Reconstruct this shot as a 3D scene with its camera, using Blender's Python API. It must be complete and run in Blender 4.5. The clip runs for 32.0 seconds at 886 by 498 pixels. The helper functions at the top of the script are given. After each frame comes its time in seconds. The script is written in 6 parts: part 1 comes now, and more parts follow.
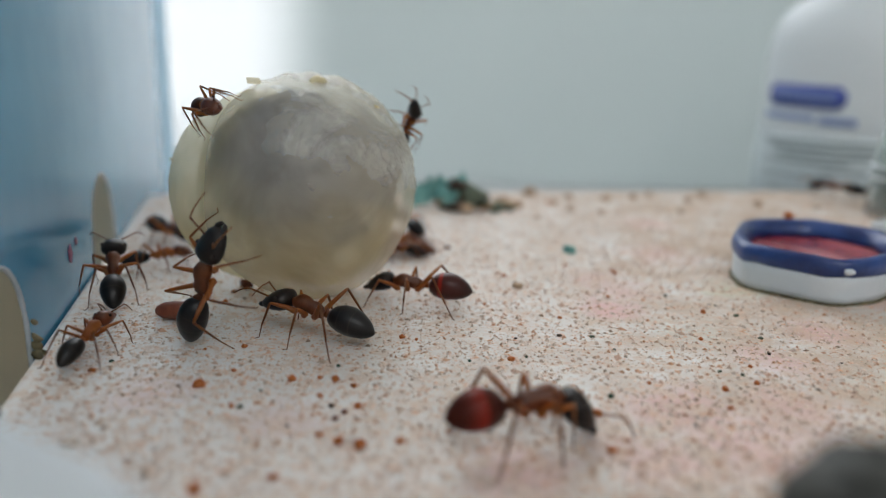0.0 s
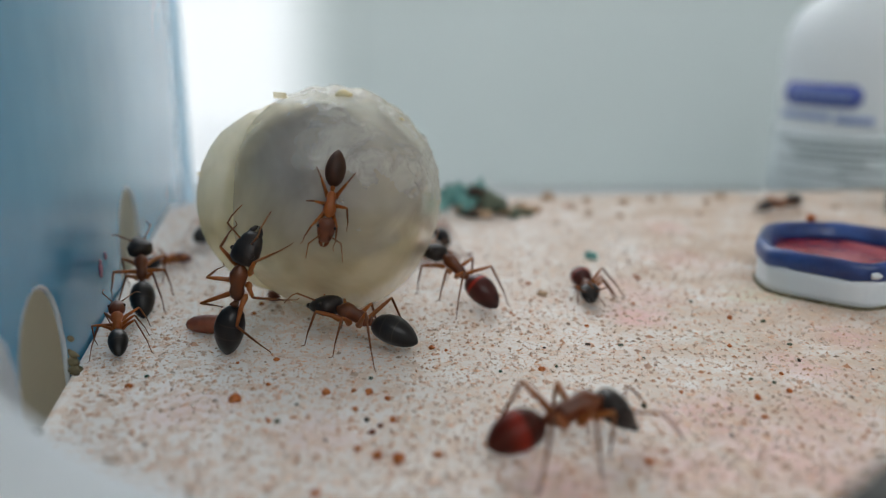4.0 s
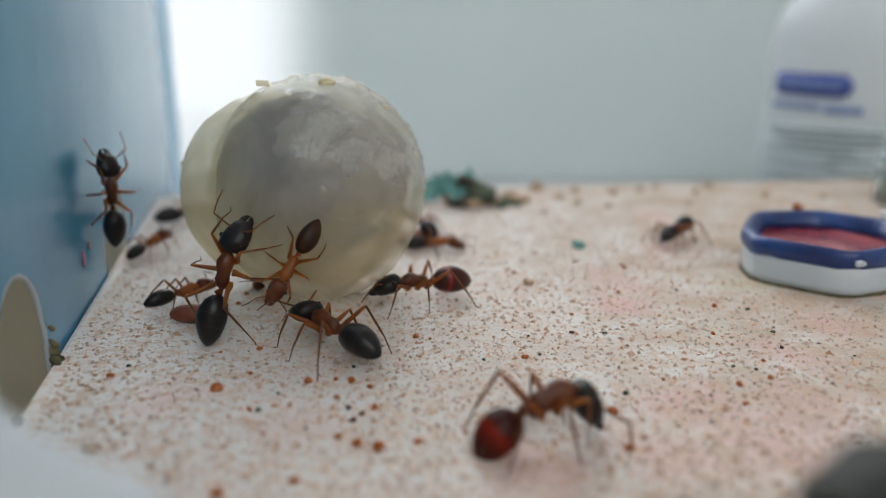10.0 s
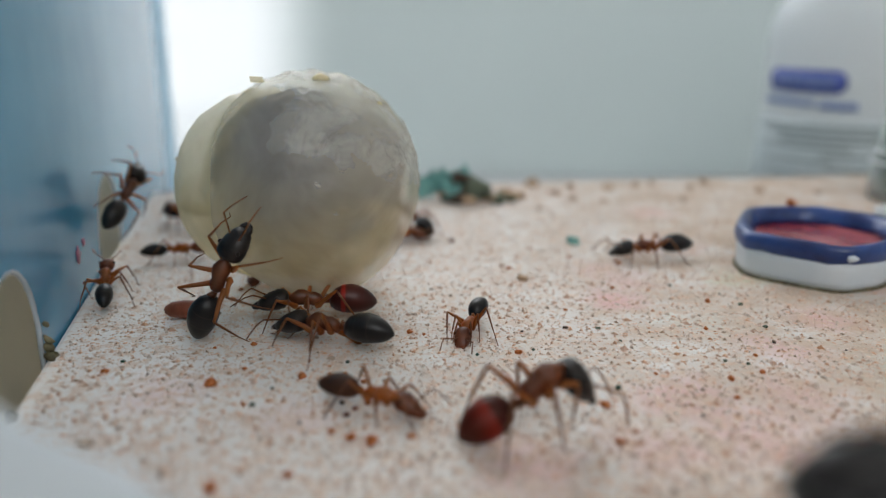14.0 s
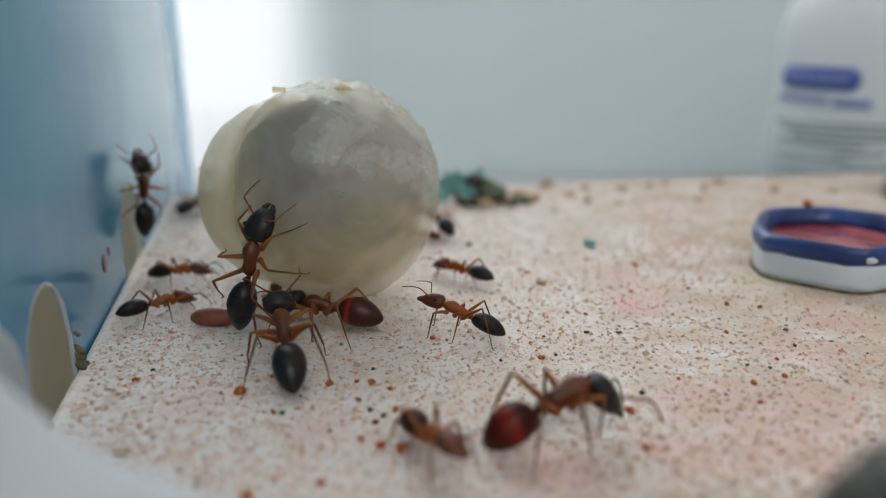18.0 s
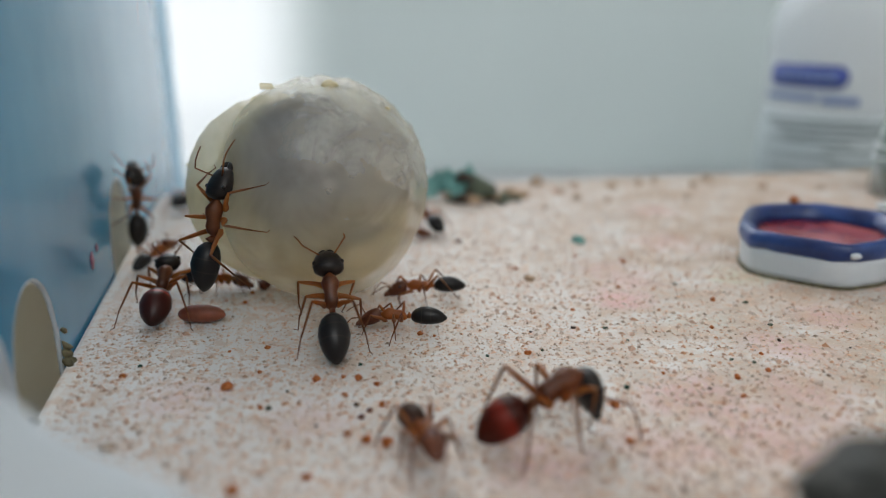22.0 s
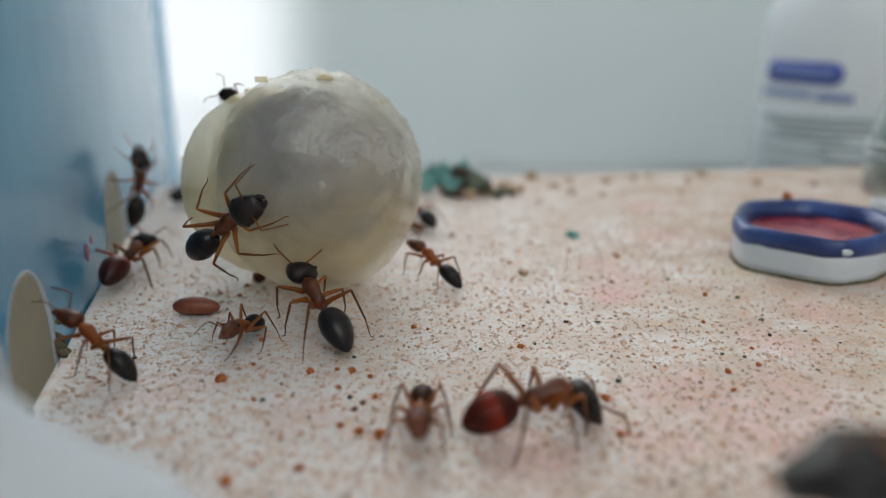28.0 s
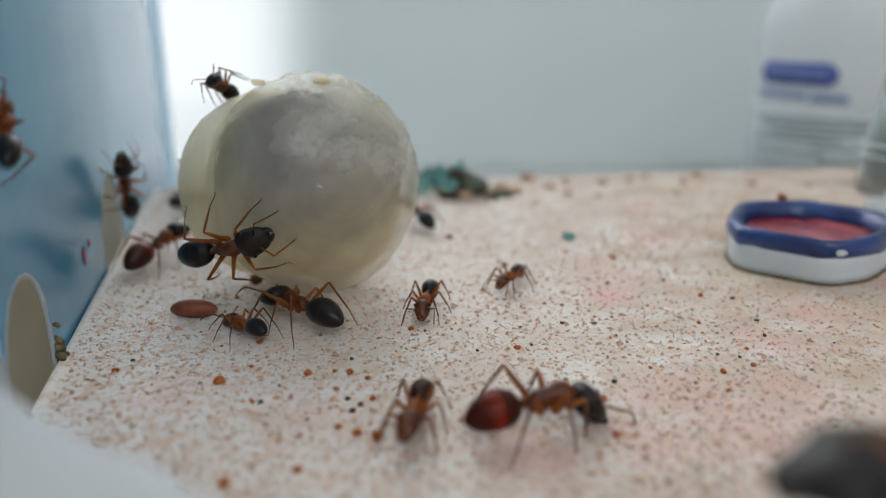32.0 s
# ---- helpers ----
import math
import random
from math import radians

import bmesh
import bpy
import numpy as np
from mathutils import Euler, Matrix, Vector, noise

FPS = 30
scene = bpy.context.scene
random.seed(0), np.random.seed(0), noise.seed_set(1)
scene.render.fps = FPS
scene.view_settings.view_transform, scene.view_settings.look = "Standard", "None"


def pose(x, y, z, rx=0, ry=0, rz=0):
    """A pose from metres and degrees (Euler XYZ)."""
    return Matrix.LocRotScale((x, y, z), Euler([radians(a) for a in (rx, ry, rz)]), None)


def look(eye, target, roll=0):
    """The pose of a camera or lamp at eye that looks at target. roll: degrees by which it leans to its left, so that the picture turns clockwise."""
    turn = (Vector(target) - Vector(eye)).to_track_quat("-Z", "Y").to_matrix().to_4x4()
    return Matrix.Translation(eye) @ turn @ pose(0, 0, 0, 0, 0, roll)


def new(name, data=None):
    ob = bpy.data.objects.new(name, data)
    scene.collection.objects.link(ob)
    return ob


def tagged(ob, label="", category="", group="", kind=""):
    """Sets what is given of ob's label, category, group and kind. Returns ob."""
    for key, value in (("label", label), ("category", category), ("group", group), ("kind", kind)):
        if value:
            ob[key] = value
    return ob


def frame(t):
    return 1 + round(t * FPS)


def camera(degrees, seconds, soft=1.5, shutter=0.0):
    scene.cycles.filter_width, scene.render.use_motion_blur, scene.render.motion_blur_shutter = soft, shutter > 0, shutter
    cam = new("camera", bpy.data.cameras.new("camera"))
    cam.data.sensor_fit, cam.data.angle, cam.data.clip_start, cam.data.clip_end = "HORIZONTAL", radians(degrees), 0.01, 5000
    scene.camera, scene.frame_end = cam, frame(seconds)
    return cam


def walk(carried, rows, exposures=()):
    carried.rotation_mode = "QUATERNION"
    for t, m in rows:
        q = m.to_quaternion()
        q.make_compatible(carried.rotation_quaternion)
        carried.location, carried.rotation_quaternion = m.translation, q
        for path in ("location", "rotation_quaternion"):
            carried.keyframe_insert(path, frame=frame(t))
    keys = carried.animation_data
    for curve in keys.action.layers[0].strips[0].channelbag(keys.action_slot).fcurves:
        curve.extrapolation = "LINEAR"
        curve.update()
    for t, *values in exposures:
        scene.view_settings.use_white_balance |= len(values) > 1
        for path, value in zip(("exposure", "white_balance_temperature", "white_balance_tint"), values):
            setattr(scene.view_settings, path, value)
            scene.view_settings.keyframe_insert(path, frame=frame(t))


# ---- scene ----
from mathutils import Quaternion

cam = camera(62.2, 32.0, soft=1.1, shutter=0.5)
cam.data.dof.use_dof = True
cam.data.dof.focus_distance = 0.081
cam.data.dof.aperture_fstop = 13.0

PATH = [
    (0, (0.00064, 0.00030, 0.03022), (0.00073, 0.09705, 0.00493), 1.27),
    (0.5, (0.00085, 0.00026, 0.03031), (0.00105, 0.09700, 0.00495), 1.16),
    (1, (0.00084, 0.00034, 0.03032), (0.00127, 0.09703, 0.00483), 1.16),
    (1.5, (0.00087, 0.00018, 0.03047), (0.00140, 0.09687, 0.00493), 1.16),
    (2, (0.00091, 0.00048, 0.03040), (0.00122, 0.09703, 0.00439), 0.88),
    (2.5, (-0.00030, 0.00055, 0.03057), (-0.00079, 0.09709, 0.00452), 0.62),
    (3, (-0.00101, 0.00019, 0.03114), (-0.00227, 0.09692, 0.00582), 0.43),
    (3.5, (-0.00155, 0.00008, 0.03147), (-0.00293, 0.09685, 0.00630), 0.27),
    (5.5, (-0.00067, 0.00016, 0.03123), (-0.00122, 0.09678, 0.00546), 0.31),
    (6, (-0.00060, 0.00018, 0.03126), (-0.00113, 0.09672, 0.00518), 0.22),
    (6.5, (-0.00045, 0.00009, 0.03124), (-0.00096, 0.09660, 0.00506), 0.14),
    (7, (-0.00046, 0.00018, 0.03126), (-0.00084, 0.09666, 0.00494), 0.17),
    (7.5, (-0.00033, 0.00017, 0.03108), (-0.00074, 0.09669, 0.00491), 0.06),
    (8, (-0.00028, 0.00011, 0.03119), (-0.00080, 0.09660, 0.00493), 0.06),
    (8.5, (-0.00024, 0.00019, 0.03098), (-0.00078, 0.09670, 0.00481), -0.01),
    (9, (-0.00025, 0.00011, 0.03119), (-0.00069, 0.09659, 0.00487), 0.07),
    (9.5, (-0.00016, 0.00021, 0.03107), (-0.00067, 0.09672, 0.00488), 0.04),
    (10, (-0.00022, 0.00015, 0.03101), (-0.00068, 0.09665, 0.00477), 0.20),
    (10.5, (-0.00015, 0.00010, 0.03112), (-0.00044, 0.09652, 0.00463), 0.13),
    (11, (0.00001, 0.00007, 0.03089), (-0.00036, 0.09652, 0.00452), 0.03),
    (11.5, (-0.00004, 0.00012, 0.03098), (-0.00037, 0.09656, 0.00453), 0.05),
    (12, (-0.00006, 0.00004, 0.03103), (-0.00020, 0.09646, 0.00450), 0.08),
    (12.5, (0.00003, -0.00001, 0.03076), (-0.00007, 0.09642, 0.00426), 0.15),
    (13, (0.00000, 0.00000, 0.03100), (-0.00000, 0.09638, 0.00435), 0.31),
    (13.5, (0.00006, -0.00009, 0.03087), (0.00000, 0.09631, 0.00426), 0.25),
    (14, (0.00016, -0.00008, 0.03097), (0.00008, 0.09630, 0.00428), 0.19),
    (14.5, (0.00009, -0.00006, 0.03099), (0.00012, 0.09633, 0.00436), 0.17),
    (16.5, (-0.00175, -0.00043, 0.03211), (-0.00335, 0.09601, 0.00570), -0.55),
    (17, (-0.00152, -0.00048, 0.03227), (-0.00288, 0.09588, 0.00556), -0.61),
    (17.5, (-0.00152, -0.00063, 0.03215), (-0.00276, 0.09572, 0.00540), -0.57),
    (18, (-0.00137, -0.00074, 0.03222), (-0.00259, 0.09554, 0.00523), -0.51),
    (18.5, (-0.00119, -0.00089, 0.03219), (-0.00224, 0.09539, 0.00518), -0.48),
    (19, (-0.00104, -0.00099, 0.03225), (-0.00190, 0.09522, 0.00501), -0.50),
    (19.5, (-0.00096, -0.00099, 0.03228), (-0.00170, 0.09522, 0.00502), -0.49),
    (20, (-0.00098, -0.00097, 0.03227), (-0.00143, 0.09523, 0.00498), -0.52),
    (20.5, (-0.00078, -0.00104, 0.03208), (-0.00121, 0.09518, 0.00484), -0.58),
    (21, (-0.00070, -0.00108, 0.03207), (-0.00108, 0.09511, 0.00473), -0.51),
    (21.5, (-0.00077, -0.00109, 0.03212), (-0.00106, 0.09508, 0.00474), -0.40),
    (22, (-0.00068, -0.00110, 0.03211), (-0.00099, 0.09510, 0.00484), -0.45),
    (22.5, (-0.00073, -0.00110, 0.03208), (-0.00096, 0.09509, 0.00476), -0.44),
    (23, (-0.00067, -0.00117, 0.03199), (-0.00084, 0.09502, 0.00467), -0.39),
    (23.5, (-0.00066, -0.00126, 0.03210), (-0.00069, 0.09492, 0.00472), -0.29),
    (24, (-0.00074, -0.00117, 0.03213), (-0.00065, 0.09499, 0.00467), -0.26),
    (24.5, (-0.00063, -0.00132, 0.03211), (-0.00058, 0.09481, 0.00454), -0.23),
    (25, (-0.00064, -0.00130, 0.03230), (-0.00050, 0.09483, 0.00476), -0.12),
    (25.5, (-0.00064, -0.00161, 0.03226), (-0.00052, 0.09454, 0.00481), -0.13),
    (27.5, (-0.00042, -0.00158, 0.03228), (-0.00008, 0.09452, 0.00461), -0.12),
    (28, (-0.00044, -0.00149, 0.03218), (-0.00022, 0.09450, 0.00414), -0.05),
    (28.5, (-0.00042, -0.00138, 0.03238), (-0.00009, 0.09456, 0.00420), -0.02),
    (29, (-0.00043, -0.00150, 0.03237), (-0.00007, 0.09453, 0.00445), -0.16),
    (29.5, (-0.00055, -0.00189, 0.03256), (-0.00009, 0.09418, 0.00478), -0.19),
    (30, (-0.00060, -0.00192, 0.03246), (0.00009, 0.09414, 0.00468), -0.12),
    (30.5, (-0.00051, -0.00194, 0.03249), (0.00018, 0.09411, 0.00464), -0.08),
    (31, (-0.00062, -0.00204, 0.03252), (0.00017, 0.09398, 0.00461), 0.11),
    (31.5, (-0.00055, -0.00179, 0.03257), (0.00018, 0.09424, 0.00467), -0.01),
    (32, (-0.00044, -0.00187, 0.03237), (0.00021, 0.09416, 0.00449), -0.16),
]
walk(cam, [(t, look(eye, target, roll)) for t, eye, target, roll in PATH])

MM = 0.001

# ---- light: overcast daylight through the window behind the box, and a weaker one behind the camera ----
world = bpy.data.worlds.new("world")
scene.world = world
world.use_nodes = True
sky = world.node_tree.nodes.new("ShaderNodeTexSky")
sky.sky_type = "NISHITA"
sky.sun_disc = False
sky.sun_elevation, sky.sun_rotation, sky.dust_density = radians(38), radians(-22), 6.0
world.node_tree.links.new(sky.outputs[0], world.node_tree.nodes["Background"].inputs[0])
world.node_tree.nodes["Background"].inputs[1].default_value = 0.1


def area_lamp(name, eye, target, wide, high, watts, colour):
    data = bpy.data.lights.new(name, "AREA")
    data.shape, data.size, data.size_y, data.energy, data.color = "RECTANGLE", wide, high, watts, colour
    ob = new(name, data)
    ob.matrix_world = look(eye, target)
    return ob


area_lamp("window_light", (-0.35, 0.985, 0.62), (-0.2, 0.0, 0.2), 1.1, 1.2, 8.3, (0.93, 0.975, 1.03))
area_lamp("room_window_light", (0.25, -0.985, 1.1), (0.05, 0.15, 0.0), 1.0, 0.8, 5.5, (0.96, 0.985, 1.0))
scene.view_settings.exposure = 0.0

# ---- materials ----


def material(name, colour, rough=0.5, metal=0.0, **extra):
    m = bpy.data.materials.new(name)
    m.use_nodes = True
    b = m.node_tree.nodes["Principled BSDF"]
    b.inputs["Base Color"].default_value = (*colour, 1)
    b.inputs["Roughness"].default_value = rough
    b.inputs["Metallic"].default_value = metal
    for k, v in extra.items():
        b.inputs[k.replace("_", " ")].default_value = v
    return m


def nodes_of(m):
    return m.node_tree.nodes, m.node_tree.links, m.node_tree.nodes["Principled BSDF"]


def noise_node(m, scale, detail=4.0, rough=0.55, coord="Object"):
    n, l, b = nodes_of(m)
    c = n.new("ShaderNodeTexCoord")
    t = n.new("ShaderNodeTexNoise")
    t.inputs["Scale"].default_value, t.inputs["Detail"].default_value, t.inputs["Roughness"].default_value = scale, detail, rough
    l.new(c.outputs[coord], t.inputs["Vector"])
    return t.outputs["Fac"]


def ramp(m, fac, stops):
    n, l, b = nodes_of(m)
    r = n.new("ShaderNodeValToRGB")
    e = r.color_ramp.elements
    while len(e) < len(stops):
        e.new(0.5)
    for el, (p, c) in zip(e, stops):
        el.position, el.color = p, (*c, 1) if len(c) == 3 else c
    l.new(fac, r.inputs[0])
    return r.outputs[0]


def mix(m, fac, a, b_, kind="MIX"):
    n, l, b = nodes_of(m)
    x = n.new("ShaderNodeMix")
    x.data_type, x.blend_type = "RGBA", kind
    for sock, v in ((x.inputs[0], fac), (x.inputs[6], a), (x.inputs[7], b_)):
        if isinstance(v, (int, float)):
            sock.default_value = v
        elif isinstance(v, tuple):
            sock.default_value = (*v, 1)
        else:
            l.new(v, sock)
    return x.outputs[2]


def bump(m, fac, strength, distance):
    n, l, b = nodes_of(m)
    x = n.new("ShaderNodeBump")
    x.inputs["Strength"].default_value, x.inputs["Distance"].default_value = strength, distance
    l.new(fac, x.inputs["Height"])
    l.new(x.outputs[0], b.inputs["Normal"])


def paint(m, colour):
    nodes_of(m)[1].new(colour, nodes_of(m)[2].inputs["Base Color"])
    return m


def uneven(m, c1, c2, scale, bump_mm=0.0, bump_scale=None):
    paint(m, ramp(m, noise_node(m, scale), [(0.35, c1), (0.65, c2)]))
    if bump_mm:
        bump(m, noise_node(m, bump_scale or scale * 4), 0.6, bump_mm * MM)
    return m


def patch(m, x, y, size, strength):
    """A soft-edged ragged stain of its own shape at a place on the board (mm)."""
    n, l, b = nodes_of(m)
    c = n.new("ShaderNodeTexCoord")
    wob = n.new("ShaderNodeTexNoise")
    wob.inputs["Scale"].default_value, wob.inputs["Detail"].default_value = 260.0, 3.0
    l.new(c.outputs["Object"], wob.inputs["Vector"])
    d = n.new("ShaderNodeVectorMath")
    d.operation = "DISTANCE"
    l.new(c.outputs["Object"], d.inputs[0])
    d.inputs[1].default_value = (x * MM, y * MM, 0)
    q = n.new("ShaderNodeMath")
    q.operation = "MULTIPLY_ADD"
    l.new(wob.outputs["Fac"], q.inputs[0])
    q.inputs[1].default_value = size * MM * 1.6
    l.new(d.outputs["Value"], q.inputs[2])
    g = n.new("ShaderNodeMapRange")
    g.inputs["From Min"].default_value, g.inputs["From Max"].default_value = size * MM * 1.9, size * MM * 0.9
    g.inputs["To Min"].default_value, g.inputs["To Max"].default_value = 0.0, strength
    l.new(q.outputs[0], g.inputs[0])
    return g.outputs[0]


def board_material():
    m = material("white_board", (0.8, 0.78, 0.75), 0.55)
    white = ramp(m, noise_node(m, 60), [(0.3, (0.80, 0.785, 0.76)), (0.7, (0.885, 0.875, 0.86))])
    tan = ramp(m, noise_node(m, 26, 4), [(0.36, (0, 0, 0)), (0.68, (0.6, 0.6, 0.6))])
    c = mix(m, tan, white, (0.68, 0.61, 0.53))
    c = mix(m, patch(m, 41, 97, 5, 0.8), c, (0.55, 0.55, 0.30))
    for x, y, size in ((75, 92, 9), (44, 66, 6), (56, 118, 9), (30, 80, 5)):
        c = mix(m, patch(m, x, y, size, 0.35), c, (0.56, 0.62, 0.50))
    s = nodes_of(m)[0].new("ShaderNodeSeparateXYZ")
    nodes_of(m)[1].new(nodes_of(m)[0].new("ShaderNodeTexCoord").outputs["Object"], s.inputs[0])
    # Tan grows to the right: real staining, with the board's shading painted in.
    stain_shade = nodes_of(m)[0].new("ShaderNodeMapRange")
    for k, v in (("From Min", -0.03), ("From Max", 0.045), ("To Min", 0.04), ("To Max", 1.0)):
        stain_shade.inputs[k].default_value = v
    nodes_of(m)[1].new(s.outputs[0], stain_shade.inputs[0])
    smear = ramp(m, noise_node(m, 120, 6, 0.65), [(0.34, (0, 0, 0)), (0.58, (1.0, 1.0, 1.0))])
    c = mix(m, mix(m, 1.0, smear, stain_shade.outputs[0], "MULTIPLY"), c, (0.56, 0.42, 0.31))
    for x, y, size, strength in STAINS:
        c = mix(m, patch(m, x, y, size, 1.35 * strength), c, (0.76, 0.45, 0.42))
    tone = ramp(m, noise_node(m, 700, 2), [(0.3, (0.66, 0.36, 0.18)), (0.5, (0.70, 0.50, 0.36)), (0.7, (0.52, 0.40, 0.33))])
    fine = ramp(m, noise_node(m, 520, 4), [(0.52, (0, 0, 0)), (0.60, (0.55, 0.55, 0.55))])
    c = mix(m, fine, c, (0.66, 0.47, 0.33))
    speck = ramp(m, noise_node(m, 1150, 2), [(0.60, (0, 0, 0)), (0.66, (0.6, 0.6, 0.6))])
    c = mix(m, speck, c, tone)
    paint(m, c)
    bump(m, noise_node(m, 1400), 0.3, 0.15 * MM)
    return m


STAINS = [(22.3, 87.5, 4.5, 0.5), (23.1, 100.6, 6, 0.3), (35.7, 115.8, 7, 0.35), (34.9, 73.4, 4, 0.35), (19.2, 60.5, 4, 0.4), (23.7, 63.0, 4, 0.4), (-12.9, 57.3, 4, 0.3), (21.2, 88.5, 5, 0.45), (45, 81.5, 5, 0.45), (24, 56.5, 6, 0.35), (7, 49.5, 5, 0.5), (-26, 61.5, 5, 0.3), (25, 95, 5, 0.3), (40, 139, 6, 0.45), (37, 71, 5, 0.25), (60, 92, 4, 0.4), (28, 52, 7, 0.4), (17, 52, 5, 0.4), (33, 61, 6, 0.35), (52, 104, 6, 0.35)]
BOARD = board_material()
BLUE = material("blue_plastic", (0.22, 0.42, 0.60), 0.16, IOR=1.35)
uneven(BLUE, (0.06, 0.26, 0.45), (0.10, 0.355, 0.56), 25)
CUT = material("cut_plastic_edge", (0.55, 0.62, 0.68), 0.2)
CREAM = uneven(material("cream_wall", (0.62, 0.58, 0.48), 0.6), (0.55, 0.50, 0.42), (0.66, 0.60, 0.50), 60, 0.1)
GREY_GREEN = uneven(material("grey_green_plastic", (0.58, 0.62, 0.60), 0.6), (0.55, 0.60, 0.58), (0.61, 0.65, 0.63), 8)
TABLE = uneven(material("table_top", (0.75, 0.76, 0.77), 0.5), (0.60, 0.61, 0.62), (0.66, 0.67, 0.68), 10)


def milky(m, colour, share):
    """Lets part of the light through, as thin plastic does."""
    n, l, b = nodes_of(m)
    t, x = n.new("ShaderNodeBsdfTranslucent"), n.new("ShaderNodeMixShader")
    t.inputs[0].default_value, x.inputs[0].default_value = (*colour, 1), share
    l.new(b.outputs[0], x.inputs[1])
    l.new(t.outputs[0], x.inputs[2])
    l.new(x.outputs[0], n["Material Output"].inputs[0])
    return m


milky(GREY_GREEN, (0.74, 0.79, 0.77), 0.72)
milky(CREAM, (0.74, 0.68, 0.56), 0.55)
GLOW = material("bright_sky", (1, 1, 1), 1.0)
GLOW.node_tree.nodes["Principled BSDF"].inputs["Emission Color"].default_value = (0.96, 0.985, 1.0, 1)
GLOW.node_tree.nodes["Principled BSDF"].inputs["Emission Strength"].default_value = 1.0
WHITE = milky(uneven(material("white_plastic", (0.8, 0.8, 0.8), 0.4), (0.76, 0.78, 0.79), (0.84, 0.85, 0.85), 30), (0.84, 0.89, 0.93), 0.55)

GRIME_SHADE = uneven(material("grime_shade", (0.12, 0.11, 0.06), 0.9), (0.08, 0.07, 0.04), (0.18, 0.16, 0.09), 900)

# ---- mesh helpers ----


def part(name, bm, mat, parent=None, label="", smooth=True):
    me = bpy.data.meshes.new(name)
    bm.normal_update()
    bm.to_mesh(me)
    bm.free()
    if smooth:
        me.polygons.foreach_set("use_smooth", [True] * len(me.polygons))
    me.materials.append(mat)
    ob = new(name, me)
    if parent:
        ob.parent = parent
    if label:
        ob["label"] = label
    return ob


def thing(name, m, label, category, group="", kind=""):
    ob = new(name)
    ob.empty_display_size = 0.002
    ob.matrix_world = m
    return tagged(ob, label, category, group, kind)


def loft(bm, rings):
    """Skins closed rings of equal length; caps both ends."""
    rows = [[bm.verts.new(p) for p in ring] for ring in rings]
    n = len(rows[0])
    for a, b in zip(rows, rows[1:]):
        for i in range(n):
            bm.faces.new((a[i], a[(i + 1) % n], b[(i + 1) % n], b[i]))
    bm.faces.new(rows[0][::-1])
    bm.faces.new(rows[-1])
    return bm


def ring_x(x, cy, cz, ry, rz, n=14):
    return [(x, cy + ry * math.cos(2 * math.pi * i / n), cz + rz * math.sin(2 * math.pi * i / n)) for i in range(n)]


def body(bm, rows, s, n=14):
    """A body along x: rows of x, centre z, half width, half height."""
    loft(bm, [ring_x(x * s, 0, z * s, w * s, h * s, n) for x, z, w, h in rows])
    return bm


def tube(bm, points, radii, n=7):
    """A tapered tube through the points."""
    pts = [Vector(p) for p in points]
    rings = []
    for i, p in enumerate(pts):
        d = (pts[min(i + 1, len(pts) - 1)] - pts[max(i - 1, 0)]).normalized()
        side = d.cross(Vector((0.03, 0.11, 1))).normalized()
        up = side.cross(d)
        rings.append([p + radii[i] * (math.cos(2 * math.pi * k / n) * side + math.sin(2 * math.pi * k / n) * up) for k in range(n)])
    loft(bm, rings)
    return bm


def block(bm, lo, hi, bevel=0.0):
    m = Matrix.Translation((Vector(lo) + Vector(hi)) / 2) @ Matrix.Diagonal((*(Vector(hi) - Vector(lo)), 1))
    bmesh.ops.create_cube(bm, size=1, matrix=m)
    if bevel:
        bmesh.ops.bevel(bm, geom=bm.edges[:], offset=bevel, segments=2, affect="EDGES", profile=0.6)
    return bm


def prism(bm, outline, z0, z1, bevel=0.0):
    low = [bm.verts.new((x, y, z0)) for x, y in outline]
    face = bm.faces.new(low)
    up = bmesh.ops.extrude_face_region(bm, geom=[face])["geom"]
    bmesh.ops.translate(bm, vec=(0, 0, z1 - z0), verts=[v for v in up if isinstance(v, bmesh.types.BMVert)])
    bmesh.ops.recalc_face_normals(bm, faces=bm.faces[:])
    if bevel:
        bmesh.ops.bevel(bm, geom=bm.edges[:], offset=bevel, segments=2, affect="EDGES", profile=0.6)
    return bm


def mmv(*p):
    return Vector(p) * MM


# ---- the setting ----
BACK_Y = 0.30
ground = part("board_floor", prism(bmesh.new(), [tuple(v * MM for v in p) for p in
              ((-34.0, 45.0), (-32, 36), (-10, 32), (20, 32), (190, 32), (190, 194.0), (22, 172.0), (-63.4, 157.0))], -0.009, 0.0, 0.0006), BOARD, smooth=False)
tagged(ground, "white board sprinkled with orange crumbs and pink stains", "floor", kind="structure")
table = part("table_top", block(bmesh.new(), (-0.70, -0.50, -0.045), (0.70, 0.66, -0.020), 0.002), TABLE, smooth=False)
tagged(table, "pale grey table top under the box", "table top", kind="structure")
for x in (-0.64, 0.64):
    for y in (-0.44, 0.60):
        part("leg", block(bmesh.new(), (x - 0.025, y - 0.025, -0.75), (x + 0.025, y + 0.025, -0.0455), 0.003), TABLE, table, smooth=False)


def wall_frame():
    """The blue wall's own axes: x along it (away from the camera), y out of the room, z up."""
    along = Vector((-63.3 + 38.2, 157.0 - 60.0, 0)).normalized()
    out = Vector((-along.y, along.x, 0))
    m = Matrix((along, out, Vector((0, 0, 1)))).transposed().to_4x4()
    return Matrix.Translation(mmv(-38.2, 60.0, 0)) @ m


WALL = wall_frame()


